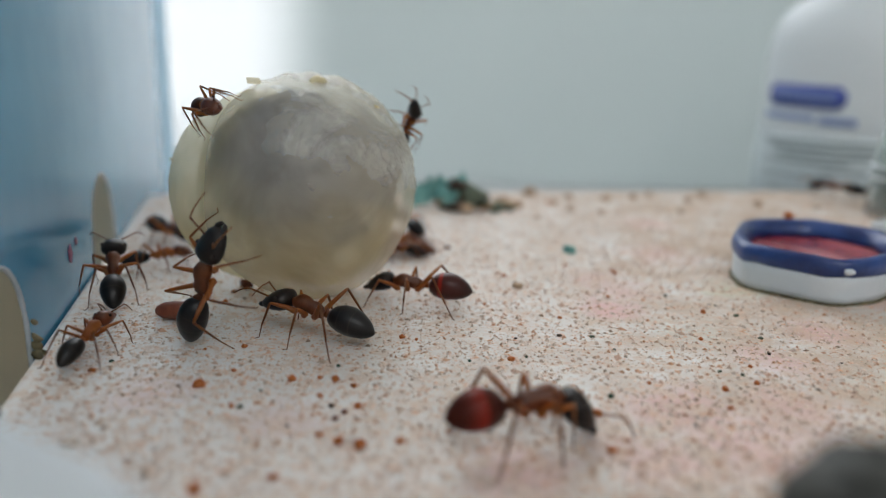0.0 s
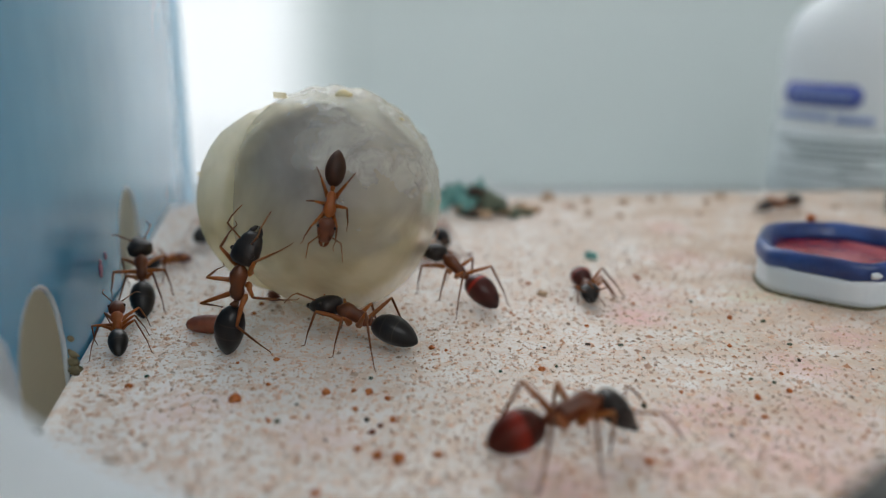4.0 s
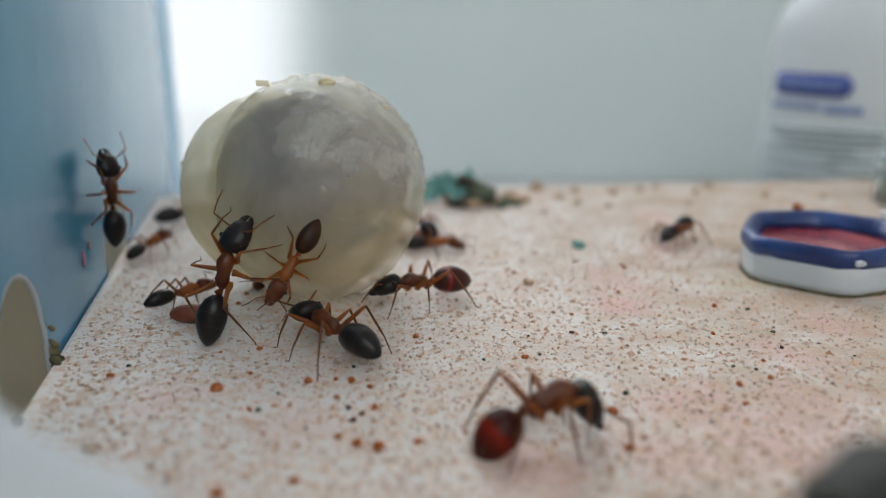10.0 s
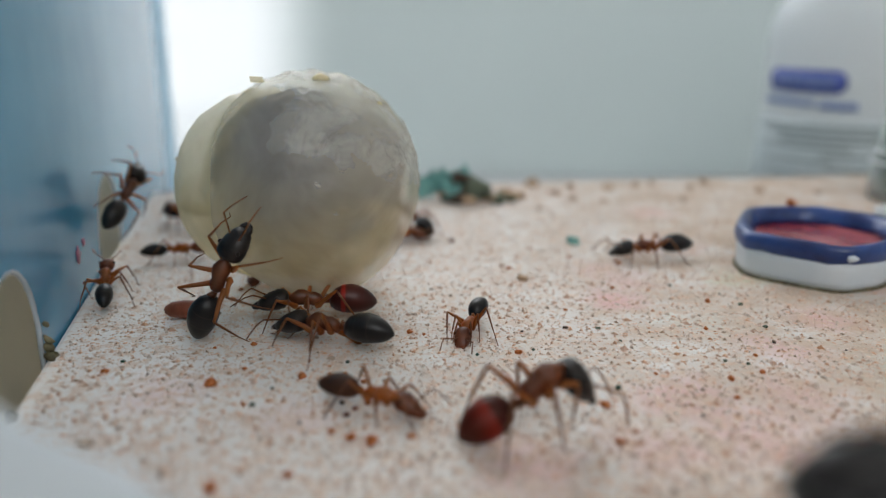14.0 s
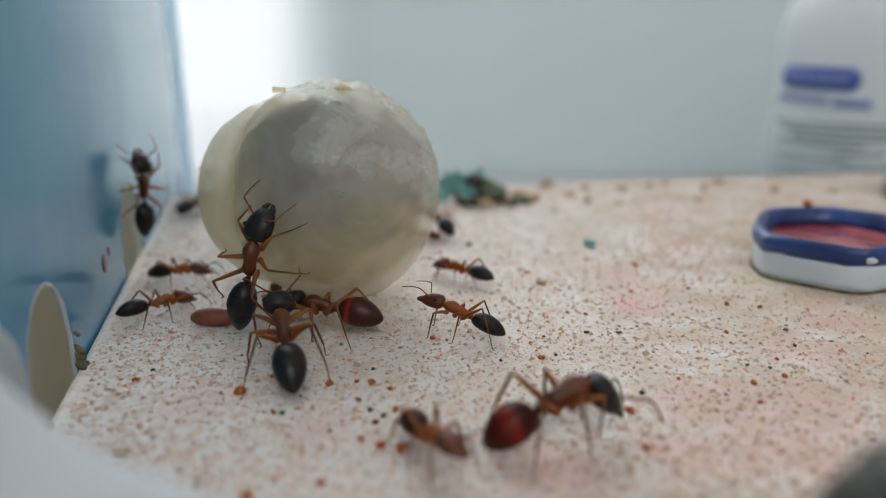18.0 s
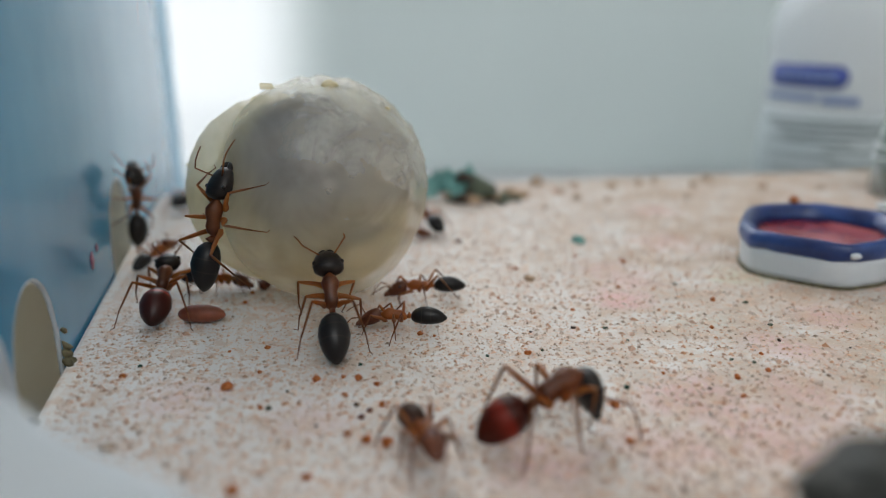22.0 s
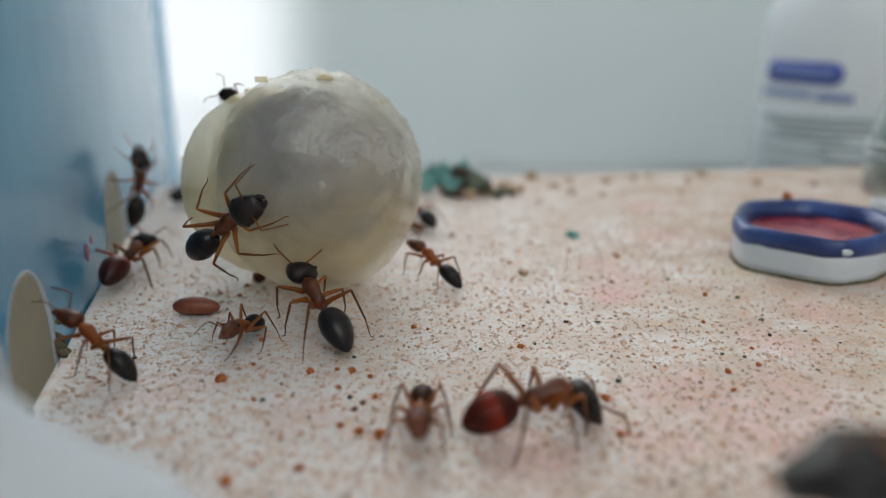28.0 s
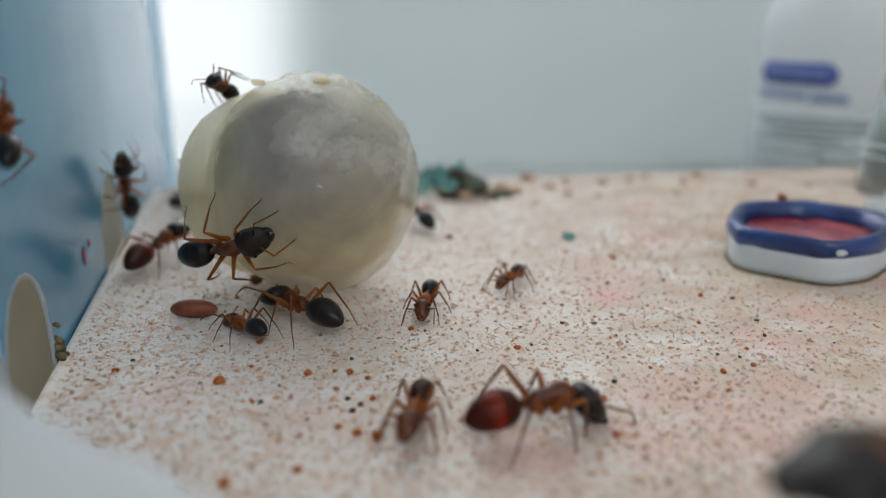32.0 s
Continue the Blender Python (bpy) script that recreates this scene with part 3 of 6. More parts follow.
def dish():
    base = thing("feeding_dish", Matrix.Identity(4), "small white octagonal dish with blue rim and red jelly", "dish")
    o = smooth_outline(DISH)
    bm = loft(bmesh.new(), [[v * MM for v in grown(o, k, z)] for k, z in ((0.91, 0.0), (0.96, 0.2), (0.97, 1.2), (0.975, 3.0), (0.985, 4.3), (0.9, 4.3), (0.86, 1.0))])
    part("bowl", bm, CERAMIC, base)
    # A dark green ring stands in for the contact shadow under the bowl.
    rings = [[(v + Vector((0.15 * noise.noise(v * 0.9), 0.15 * noise.noise(v * 0.8 + Vector((9, 0, 0))), 0))) * MM for v in grown(o, k, z)] for k, z in ((0.93, 0.02), (0.985, 0.02), (0.98, 0.28), (0.955, 0.45), (0.93, 0.3))]
    part("contact_shade_line", loft(bmesh.new(), rings), GRIME_SHADE, base, "dark green line of contact shadow and grime round the foot")
    bm = bmesh.new()
    rings = []
    for k, z in ((0.986, 3.9), (1.0, 4.2), (1.015, 5.0), (1.0, 5.9), (0.965, 6.3), (0.90, 6.25), (0.84, 5.8), (0.80, 4.6), (0.79, 4.0)):
        rings.append([(v + Vector((0, 0, 0.45 * noise.noise(v * 0.35) if z < 4.4 else 0.25 * noise.noise(v * 0.3)))) * MM for v in grown(o, k, z)])
    rows = [[bm.verts.new(p) for p in ring] for ring in rings]
    n = len(o)
    for a, b in zip(rows, rows[1:] + rows[:1]):
        for i in range(n):
            bm.faces.new((a[i], a[(i + 1) % n], b[(i + 1) % n], b[i]))
    bmesh.ops.recalc_face_normals(bm, faces=bm.faces[:])
    part("rim", bm, BLUE_GLAZE, base, "glossy dark blue rim")
    bm = bmesh.new()
    rows = []
    for k in (0.83, 0.7, 0.5, 0.25):
        rows.append([bm.verts.new((v + Vector((0, 0, 0.28 * noise.noise(v * 0.4)))) * MM) for v in grown(o, k, 3.9)])
    for a, b in zip(rows, rows[1:]):
        for i in range(n):
            bm.faces.new((a[i], a[(i + 1) % n], b[(i + 1) % n], b[i]))
    bm.faces.new(rows[-1])
    bmesh.ops.recalc_face_normals(bm, faces=bm.faces[:])
    part("jelly", bm, RED_JELLY, base, "glistening red jelly")
    part("paint_chip", lump(0.55, 3, (1.3, 0.5, 0.8)), CERAMIC, base, "white spot where the paint is chipped").location = mmv(52.5, 90.0, 4.9)
    return base


def lump(size, seed, squash=(1, 1, 1), detail=2):
    bm = bmesh.new()
    bmesh.ops.create_icosphere(bm, subdivisions=detail, radius=1)
    off = Vector((seed * 7.3, seed * 3.1, seed * 1.7))
    for v in bm.verts:
        p = v.co.copy()
        k = 1 + 0.6 * noise.noise(p * 1.2 + off) + 0.4 * noise.noise(p * 2.6 + off)
        v.co = Vector((p.x * squash[0], p.y * squash[1], p.z * squash[2])) * k * size * MM
    return bm


dish()
c = part("crumb", lump(0.75, 11), CRUMB)
c.location = mmv(56.3, 116.3, 6.7)
tagged(c, "brown food crumb stuck on the blue rim", "crumb", "food crumbs")

# ---- white bottle behind the board ----
BOTTLE = milky(uneven(material("bottle_plastic", (0.72, 0.78, 0.82), 0.4), (0.88, 0.93, 0.96), (0.92, 0.95, 0.98), 20), (0.97, 0.99, 1.0), 0.35)
LABEL = uneven(material("grey_green_label", (0.45, 0.52, 0.53), 0.5), (0.60, 0.67, 0.69), (0.65, 0.71, 0.73), 60)
INK = uneven(material("blue_ink", (0.05, 0.08, 0.38), 0.5), (0.05, 0.08, 0.36), (0.08, 0.12, 0.44), 200)
INK_PALE = uneven(material("pale_blue_ink", (0.22, 0.30, 0.55), 0.5), (0.20, 0.28, 0.52), (0.27, 0.35, 0.58), 200)
INK_GREY = uneven(material("grey_ink", (0.2, 0.25, 0.27), 0.5), (0.28, 0.34, 0.36), (0.34, 0.40, 0.41), 200)


def turned(profile, n=48):
    """A solid of revolution from rows of radius, z (mm)."""
    return loft(bmesh.new(), [[Vector((r * math.cos(2 * math.pi * i / n), r * math.sin(2 * math.pi * i / n), z)) * MM for i in range(n)] for r, z in profile])


def wrapped(radius, a0, a1, z0, z1, tilt=0.0, n=16, deep=0.25):
    """A thin printed patch on a cylinder, from angle a0 to a1 (degrees), z0 to z1."""
    bm = bmesh.new()
    rows = []
    for r in (radius, radius + deep):
        low, high = [], []
        for k in range(n + 1):
            a = radians(a0 + (a1 - a0) * k / n)
            p = Vector((r * math.cos(a), r * math.sin(a), 0))
            low.append(bm.verts.new((p + Vector((0, 0, z0 + tilt * k / n))) * MM))
            high.append(bm.verts.new((p + Vector((0, 0, z1 + tilt * k / n))) * MM))
        rows.append((low, high))
    (l0, h0), (l1, h1) = rows
    for k in range(n):
        bm.faces.new((l1[k], l1[k + 1], h1[k + 1], h1[k]))
        bm.faces.new((l0[k + 1], l0[k], h0[k], h0[k + 1]))
        bm.faces.new((h1[k], h1[k + 1], h0[k + 1], h0[k]))
        bm.faces.new((l0[k], l0[k + 1], l1[k + 1], l1[k]))
    for k in (0, n):
        bm.faces.new((l0[k], l1[k], h1[k], h0[k]))
    bmesh.ops.recalc_face_normals(bm, faces=bm.faces[:])
    return bm


def white_bottle():
    R = 24.0
    b = thing("plastic_bottle", Matrix.Translation(mmv(124.5, 232, -20)), "white plastic bottle with blue print standing behind the board", "bottle")
    part("body", turned([(R - 2, 0), (R, 2), (R, 54), (R - 0.8, 59), (R - 2.6, 64), (R - 6, 68), (R - 10, 70.5), (12, 72), (12, 74)]), BOTTLE, b)
    part("cap", turned([(13.5, 74), (14, 75), (14, 90), (13, 92)]), WHITE, b)
    part("label", wrapped(R + 0.1, 160, 330, 1, 31, 0), LABEL, b, "grey-green printed label")
    plate = part("print_block", wrapped(R + 0.4, 189, 238.0, 38.6, 45.0, -0.6), INK, b, "blue rounded print block")
    for a0, a1, cut, dz in ((186.6, 189, 0.7, 0), (184.6, 186.6, 1.7, 0), (238.0, 240.4, 0.7, -0.6), (240.4, 242.2, 1.7, -0.6)):
        part("rounded_end", wrapped(R + 0.4, a0, a1, 38.6 + cut + dz, 45.0 - cut + dz, 0, 4), INK, plate)
    for k in range(7):
        part("print_bar", wrapped(R + 0.66, 193 + k * 6.2, 197 + k * 6.2, 40.6 - k * 0.09, 43.0 - k * 0.09, 0, 3, 0.1), INK_PALE, plate)
    part("print_bar", wrapped(R + 0.4, 183, 224, 34.9, 36.6, -0.5), INK_PALE, b)
    part("print_bar", wrapped(R + 0.4, 227, 250, 33.8, 36.0, -0.4), INK_PALE, b)
    for k, (a0, a1) in enumerate(((182, 292), (190, 268), (200, 296), (184, 250), (232, 288), (186, 240), (236, 284), (190, 262), (200, 290), (186, 236))):
        part("print_bar", wrapped(R + 0.4, a0, a1, 28.2 - 2.0 * k, 29.1 - 2.0 * k), INK_GREY, b)
    return b


white_bottle()

GLASS = material("clear_glass", (0.9, 0.95, 0.94), 0.05, Transmission_Weight=0.9, IOR=1.45)
DREGS = uneven(material("dark_green_liquid", (0.05, 0.09, 0.085), 0.3), (0.04, 0.075, 0.07), (0.09, 0.13, 0.12), 120)


def vial():
    b = thing("glass_vial", pose(0.0985, 0.150, 0), "clear glass vial with dark green content and ringed wall", "vial")
    part("glass", turned([(8.6, 0), (9.3, 0.6), (9.4, 4), (9.1, 9), (8.6, 14), (7.4, 20), (6.6, 26), (6.5, 34), (6.2, 34.2), (6.1, 26), (7.0, 20), (8.2, 13), (8.7, 8), (8.9, 4), (8.6, 1.2)]), GLASS, b).visible_shadow = False
    part("content", turned([(8.2, 1.5), (8.5, 4), (8.3, 8), (7.8, 13), (6.9, 17.5), (0.5, 17.8)]), DREGS, b, "dark green content")
    for z, r in ((8.2, 9.35), (10.4, 9.2)):
        bm = bmesh.new()
        n = 40
        rows = [[bm.verts.new(((r + 0.45 * math.cos(q)) * math.cos(a) * MM, (r + 0.45 * math.cos(q)) * math.sin(a) * MM, (z + 0.35 * math.sin(q)) * MM)) for q in [2 * math.pi * j / 6 for j in range(6)]]
                for a in [2 * math.pi * i / n for i in range(n)]]
        for i in range(n):
            for j in range(6):
                bm.faces.new((rows[i][j], rows[(i + 1) % n][j], rows[(i + 1) % n][(j + 1) % 6], rows[i][(j + 1) % 6]))
        part("ring", bm, WHITE, b, "whitish moulded ring")
    return b


vial()
w = part("cotton_wad", lump(4.0, 21, (1.2, 1.0, 0.7), 4), WHITE)
w.location = mmv(85.0, 130.0, 2.2)
tagged(w, "small white cotton wad at the foot of the vial", "cotton")

# ---- debris heap ----
TEAL = uneven(material("teal_film", (0.12, 0.42, 0.38), 0.35), (0.09, 0.27, 0.25), (0.20, 0.43, 0.39), 300)
SOIL = uneven(material("dark_debris", (0.06, 0.04, 0.03), 0.8), (0.03, 0.022, 0.018), (0.10, 0.06, 0.04), 900, 0.2, 2500)
MOSS = uneven(material("green_grey_debris", (0.10, 0.13, 0.09), 0.8), (0.06, 0.08, 0.055), (0.17, 0.20, 0.14), 900, 0.2, 2500)
TAN = uneven(material("tan_crumb", (0.5, 0.34, 0.22), 0.7), (0.42, 0.26, 0.15), (0.60, 0.44, 0.30), 1200, 0.1, 3000)


def debris():
    rng = random.Random(5)
    b = thing("debris_heap", Matrix.Translation(mmv(4, 148, 0)), "heap of dark refuse with a crumpled teal scrap", "debris heap")
    for k in range(5):
        bm = bmesh.new()
        bmesh.ops.create_grid(bm, x_segments=14, y_segments=10, size=1)
        for v in bm.verts:
            x, y = v.co.x, v.co.y
            v.co = Vector((x * 4.2, y * 1.6 + noise.noise(Vector((x * 2 + k * 9, y * 2, 1))) * 1.2, 2.2 + x * 0.8 * (-1) ** k + 2.0 * y + 1.3 * noise.noise(Vector((x * 3, y * 3, k * 5.0))))) * MM
        bmesh.ops.solidify(bm, geom=bm.faces[:], thickness=0.25 * MM)
        o = part("scrap", bm, TEAL, b, "crumpled teal film")
        o.location = mmv((-9.0, -4.5, -0.5, -3.0, -6.5)[k], (1.0, 3.0, 2.5, 0.0, 4.5)[k], (0.8, 1.6, 2.6, 2.0, 1.0)[k])
        o.rotation_euler = (rng.uniform(-0.2, 0.2), rng.uniform(-0.2, 0.2), rng.uniform(-0.5, 0.5))
        o.scale = (0.62, 0.7, 0.9)
    for k in range(46):
        size = rng.uniform(0.6, 1.7)
        x = rng.gauss(3.0, 3.6)
        y = rng.gauss(1.0, 1.8)
        z = max(0.3, 3.2 - abs(x - 1.0) * 0.4 + rng.uniform(-1.4, 0.8)) if y > -1 else 0.6
        mat = rng.choice((SOIL, SOIL, MOSS, MOSS, MOSS, MOSS, TAN))
        part("lump", lump(size, k + 30, (1.2, 1.0, 0.8)), mat, b).location = mmv(x, y, min(z, 4.2))
    part("lump", lump(1.5, 90, (1.3, 1, 0.8)), SOIL, b).location = mmv(-0.6, -0.5, 5.0)
    part("lump", lump(1.2, 91, (1.2, 1, 0.9)), TAN, b).location = mmv(10.2, 2.0, 1.0)
    return b


debris()

# ---- cocoon ----
COCOON = uneven(material("cocoon_skin", (0.32, 0.09, 0.04), 0.4, Subsurface_Weight=0.3, Subsurface_Scale=0.001), (0.17, 0.042, 0.021), (0.28, 0.08, 0.038), 500, 0.05, 1500)
co = part("cocoon", body(bmesh.new(), [(-2.85, 0, 0.12, 0.12), (-2.6, 0, 0.55, 0.5), (-1.9, 0.03, 0.95, 0.9), (-0.6, 0.08, 1.15, 1.08), (0.8, 0.08, 1.14, 1.05), (1.9, 0.02, 0.9, 0.85), (2.6, -0.03, 0.5, 0.45), (2.85, -0.05, 0.12, 0.12)], MM, 20), COCOON)
co.matrix_world = pose(-0.0297, 0.0808, 0.00105, 0, 0, -2)
tagged(co, "smooth reddish-brown ant cocoon lying on the board", "cocoon")

# ---- crumbs ----
GREEN = uneven(material("green_crumb", (0.03, 0.10, 0.06), 0.7), (0.014, 0.045, 0.028), (0.04, 0.11, 0.075), 1500)
RUSSET = uneven(material("russet_crumb", (0.16, 0.04, 0.02), 0.6), (0.10, 0.022, 0.012), (0.22, 0.06, 0.03), 1500, 0.1, 4000)
rng = random.Random(12)
KINDS_OF_CRUMB = {CRUMB: "orange-brown food crumb", TAN: "pale tan crumb", TEAL: "pale teal scrap", GREEN: "dark green fleck", SOIL: "black speck of grit", MOSS: "greenish-grey speck", RUSSET: "dark red-brown crumb"}


def strew(mat, size, places):
    """Single crumbs of one kind on the board, at places in mm."""
    for x, y in places:
        s = size * rng.uniform(0.45, 1.0)
        o = part("crumb", lump(s, x * 0.37 + y, (1.1, 0.95, 0.75), 2), mat, smooth=False)
        o.matrix_world = pose(x * MM, y * MM, s * 0.45 * MM, 0, 0, rng.uniform(0, 360))
        tagged(o, KINDS_OF_CRUMB[mat] + " lying on the white board", "crumb", "crumbs on the board")


strew(CRUMB, 0.62, ((-7.4, 53.5), (-5.6, 52.9), (-7.4, 63.9), (-9.3, 65.2), (-21.8, 63.4), (-16.6, 46.3), (14.5, 53.1)))
strew(CRUMB, 0.36, ((6.1, 88.5), (16.3, 54.8), (-25.3, 95.4), (-19.5, 66.8), (-33, 66), (-24, 72), (-29, 88), (8, 71), (-2, 76), (1.5, 55.5), (3.2, 57.0), (-2.5, 53.8), (21, 66), (27, 61), (30, 78), (15, 84), (9.5, 101), (26, 104), (14, 112)))
strew(TAN, 1.5, ((16, 152), (24.6, 157), (37, 162), (20.4, 167), (49, 171), (61, 170), (12.5, 158), (70, 160), (82, 158), (29, 165), (14, 161), (44, 166), (27, 150), (56, 164)))
strew(TAN, 0.8, ((-28.4, 52.2), (33, 148), (19, 141), (50, 150), (11, 96)))
strew(CRUMB, 0.6, ((19.2, 107.1), (23.4, 156.9), (29.1, 161.3), (25.9, 105.4)))
strew(TEAL, 0.9, ((21.2, 115.2),))
strew(GREEN, 0.30, ((-32.2, 68.4), (3.7, 70.5), (16.6, 62.9), (21.3, 114.6), (-9.5, 68.5)))
strew(CRUMB, 0.42, ((-17.6, 59.3), (-13.5, 65.0), (-10.9, 65.6), (-10.2, 61.7), (-6.6, 59.7), (33.4, 87.3), (22.6, 92.6), (27.9, 64.8), (32.6, 70.5), (31.6, 66.4), (-20.1, 72.9), (-3.6, 76.5), (14.7, 59.3), (-11.4, 48.1), (-9.1, 54.5)))
strew(MOSS, 0.27, ((-16.8, 59.2), (-15.8, 62.5), (30.5, 93.6), (35.9, 90.1), (37.1, 86.2), (37.0, 78.6), (28.9, 69.1), (31.0, 68.4), (9.7, 71.8), (17.7, 77.9), (19.4, 74.2), (22.8, 57.7)))
strew(RUSSET, 1.15, ((-25.2, 93.4),))
strew(CRUMB, 0.5, ((-26.3, 91.1), (-26.3, 87.3)))
strew(RUSSET, 0.5, ((-7.6, 58.6), (-8.2, 57.4), (1.5, 116.2)))
strew(SOIL, 0.26, ((-8.9, 59.7), (42.8, 72), (9, 77), (36, 74), (-12, 56), (14, 78)))


def grit_material():
    m = material("grit", (0.5, 0.35, 0.25), 0.75)
    n, l, b = nodes_of(m)
    g = n.new("ShaderNodeNewGeometry")
    paint(m, ramp(m, g.outputs["Random Per Island"], [(0.0, (0.13, 0.12, 0.115)), (0.02, (0.32, 0.28, 0.25)), (0.07, (0.54, 0.44, 0.36)), (0.12, (0.72, 0.39, 0.23)), (0.24, (0.76, 0.52, 0.40)), (0.45, (0.74, 0.60, 0.52)), (0.65, (0.81, 0.73, 0.67)), (1.0, (0.87, 0.84, 0.81))]))
    return milky(m, (0.85, 0.62, 0.42), 0.4)


def grit(count, seed):
    """Fine grains strewn over the board, as one scatter."""
    r = np.random.RandomState(seed)
    x = r.uniform(-60, 100, count * 2)
    y = 40 + 130 * r.uniform(0, 1, count * 2) ** 1.5
    inside = (x > -37.5 - (y - 60) * 0.2585 + 0.8) & (y < 170)
    dense = r.uniform(0, 1, count * 2) < np.clip(1.0 - (x - 10) * 0.006 - (y - 80) * 0.004, 0.45, 1)
    x, y = x[inside & dense][:count], y[inside & dense][:count]
    n = len(x)
    size = 0.055 + 0.24 * r.uniform(0, 1, n) ** 3.0
    size[r.uniform(0, 1, n) > 0.985] *= 1.7
    unit = np.array([(1, 0, 0), (0, 1, 0), (-1, 0, 0), (0, -1, 0), (0, 0, 0.32), (0, 0, -0.3)])
    v = unit[None] * (size[:, None, None] * r.uniform(0.6, 1.35, (n, 6, 1)))
    v[..., 2] *= np.where(r.uniform(0, 1, n) < 0.4, 2.6, 1.0)[:, None]
    a = r.uniform(0, 6.28, n)
    ca, sa = np.cos(a)[:, None], np.sin(a)[:, None]
    vx, vy = v[..., 0] * 1.35 * ca - v[..., 1] * sa, v[..., 0] * 1.35 * sa + v[..., 1] * ca
    v = np.stack([vx + x[:, None], vy + y[:, None], v[..., 2] + 0.05 * size[:, None]], -1).reshape(-1, 3) * MM
    tri = np.array([(0, 1, 4), (1, 2, 4), (2, 3, 4), (3, 0, 4), (1, 0, 5), (2, 1, 5), (3, 2, 5), (0, 3, 5)])
    f = (tri[None] + 6 * np.arange(n)[:, None, None]).reshape(-1, 3)
    me = bpy.data.meshes.new("grit")
    me.from_pydata(v.tolist(), [], f.tolist())
    me.materials.append(grit_material())
    return tagged(new("grit", me), "fine tan, orange and dark grains strewn on the board", "grit", kind="stuff")


grit(92000, 3)

# ---- pebble on the front rim ----
PEBBLE = uneven(material("grey_pebble", (0.12, 0.12, 0.11), 0.6), (0.035, 0.036, 0.032), (0.065, 0.064, 0.056), 200, 0.1, 700)
pb = part("pebble", lump(3.1, 55, (1.9, 0.8, 0.52), 4), PEBBLE)
pb.location = mmv(21.1, 27.2, 12.75)
tagged(pb, "smooth grey pebble on the rim of the front wall", "pebble")

# ---- ants ----
DARK = material("black_chitin", (0.012, 0.010, 0.010), 0.38, Specular_IOR_Level=0.28)
uneven(DARK, (0.010, 0.008, 0.008), (0.022, 0.015, 0.012), 900, 0.02, 6000)
BROWN = material("brown_chitin", (0.22, 0.075, 0.022), 0.35)
uneven(BROWN, (0.20, 0.060, 0.016), (0.42, 0.150, 0.038), 500, 0.02, 6000)
milky(BROWN, (0.80, 0.29, 0.055), 0.4)
LEG = material("leg_chitin", (0.15, 0.055, 0.02), 0.4)
uneven(LEG, (0.15, 0.046, 0.012), (0.40, 0.140, 0.032), 260)
milky(LEG, (0.80, 0.31, 0.065), 0.38)
SHIN = milky(uneven(material("dark_leg_chitin", (0.08, 0.03, 0.012), 0.4), (0.075, 0.026, 0.010), (0.22, 0.078, 0.022), 260), (0.50, 0.18, 0.045), 0.3)
UMBER = material("umber_chitin", (0.10, 0.032, 0.012), 0.35)
uneven(UMBER, (0.058, 0.016, 0.006), (0.18, 0.052, 0.014), 500, 0.02, 6000)
milky(UMBER, (0.55, 0.17, 0.035), 0.2)
RUST = material("rust_chitin", (0.10, 0.025, 0.012), 0.35)
uneven(RUST, (0.075, 0.019, 0.008), (0.18, 0.048, 0.017), 500, 0.02, 6000)
milky(RUST, (0.45, 0.13, 0.03), 0.2)


def banded_material(name, dark, light, where):
    """Gaster with pale seams between its plates, and a translucent red band."""
    m = material(name, dark, 0.34, Specular_IOR_Level=0.3)
    n, l, b = nodes_of(m)
    c = n.new("ShaderNodeTexCoord")
    s = n.new("ShaderNodeSeparateXYZ")
    l.new(c.outputs["Generated"], s.inputs[0])
    band = ramp(m, s.outputs[0], where)
    paint(m, mix(m, band, dark, light))
    return m


STRIPED = banded_material("striped_chitin", (0.046, 0.011, 0.006), (0.22, 0.019, 0.008),
                          [(0.0, (0.08,) * 3), (0.22, (0.10,) * 3), (0.36, (0.35,) * 3), (0.46, (0.75,) * 3), (0.56, (1.0,) * 3), (0.66, (0.08,) * 3), (0.8, (0.02,) * 3)])
DUSKY = banded_material("dusky_chitin", (0.024, 0.009, 0.007), (0.30, 0.020, 0.011),
                        [(0.0, (0.02,) * 3), (0.30, (0.10,) * 3), (0.64, (0.12,) * 3), (0.68, (0.9,) * 3), (0.73, (0.9,) * 3), (0.77, (0.1,) * 3)])
SEAMED = banded_material("seamed_chitin", (0.012, 0.010, 0.010), (0.034, 0.027, 0.021),
                         [(0.0, (0.0,) * 3), (0.40, (0.0,) * 3), (0.42, (0.8,) * 3), (0.44, (0.0,) * 3), (0.66, (0.0,) * 3), (0.68, (0.8,) * 3), (0.70, (0.0,) * 3)])
milky(STRIPED, (0.80, 0.07, 0.012), 0.35)
STRIPED.node_tree.links.new(mix(STRIPED, STRIPED.node_tree.nodes["Color Ramp"].outputs[0], (0.20, 0.030, 0.010), (0.90, 0.045, 0.010)), STRIPED.node_tree.nodes["Translucent BSDF"].inputs[0])
AUBURN = milky(uneven(material("auburn_chitin", (0.2, 0.06, 0.02), 0.35), (0.065, 0.017, 0.007), (0.17, 0.047, 0.014), 500, 0.02, 6000), (0.55, 0.17, 0.032), 0.25)
BRUNET = uneven(material("dark_brown_chitin", (0.03, 0.015, 0.01), 0.36, Specular_IOR_Level=0.3), (0.022, 0.012, 0.009), (0.055, 0.024, 0.012), 500, 0.02, 6000)
milky(BRUNET, (0.50, 0.19, 0.05), 0.25)
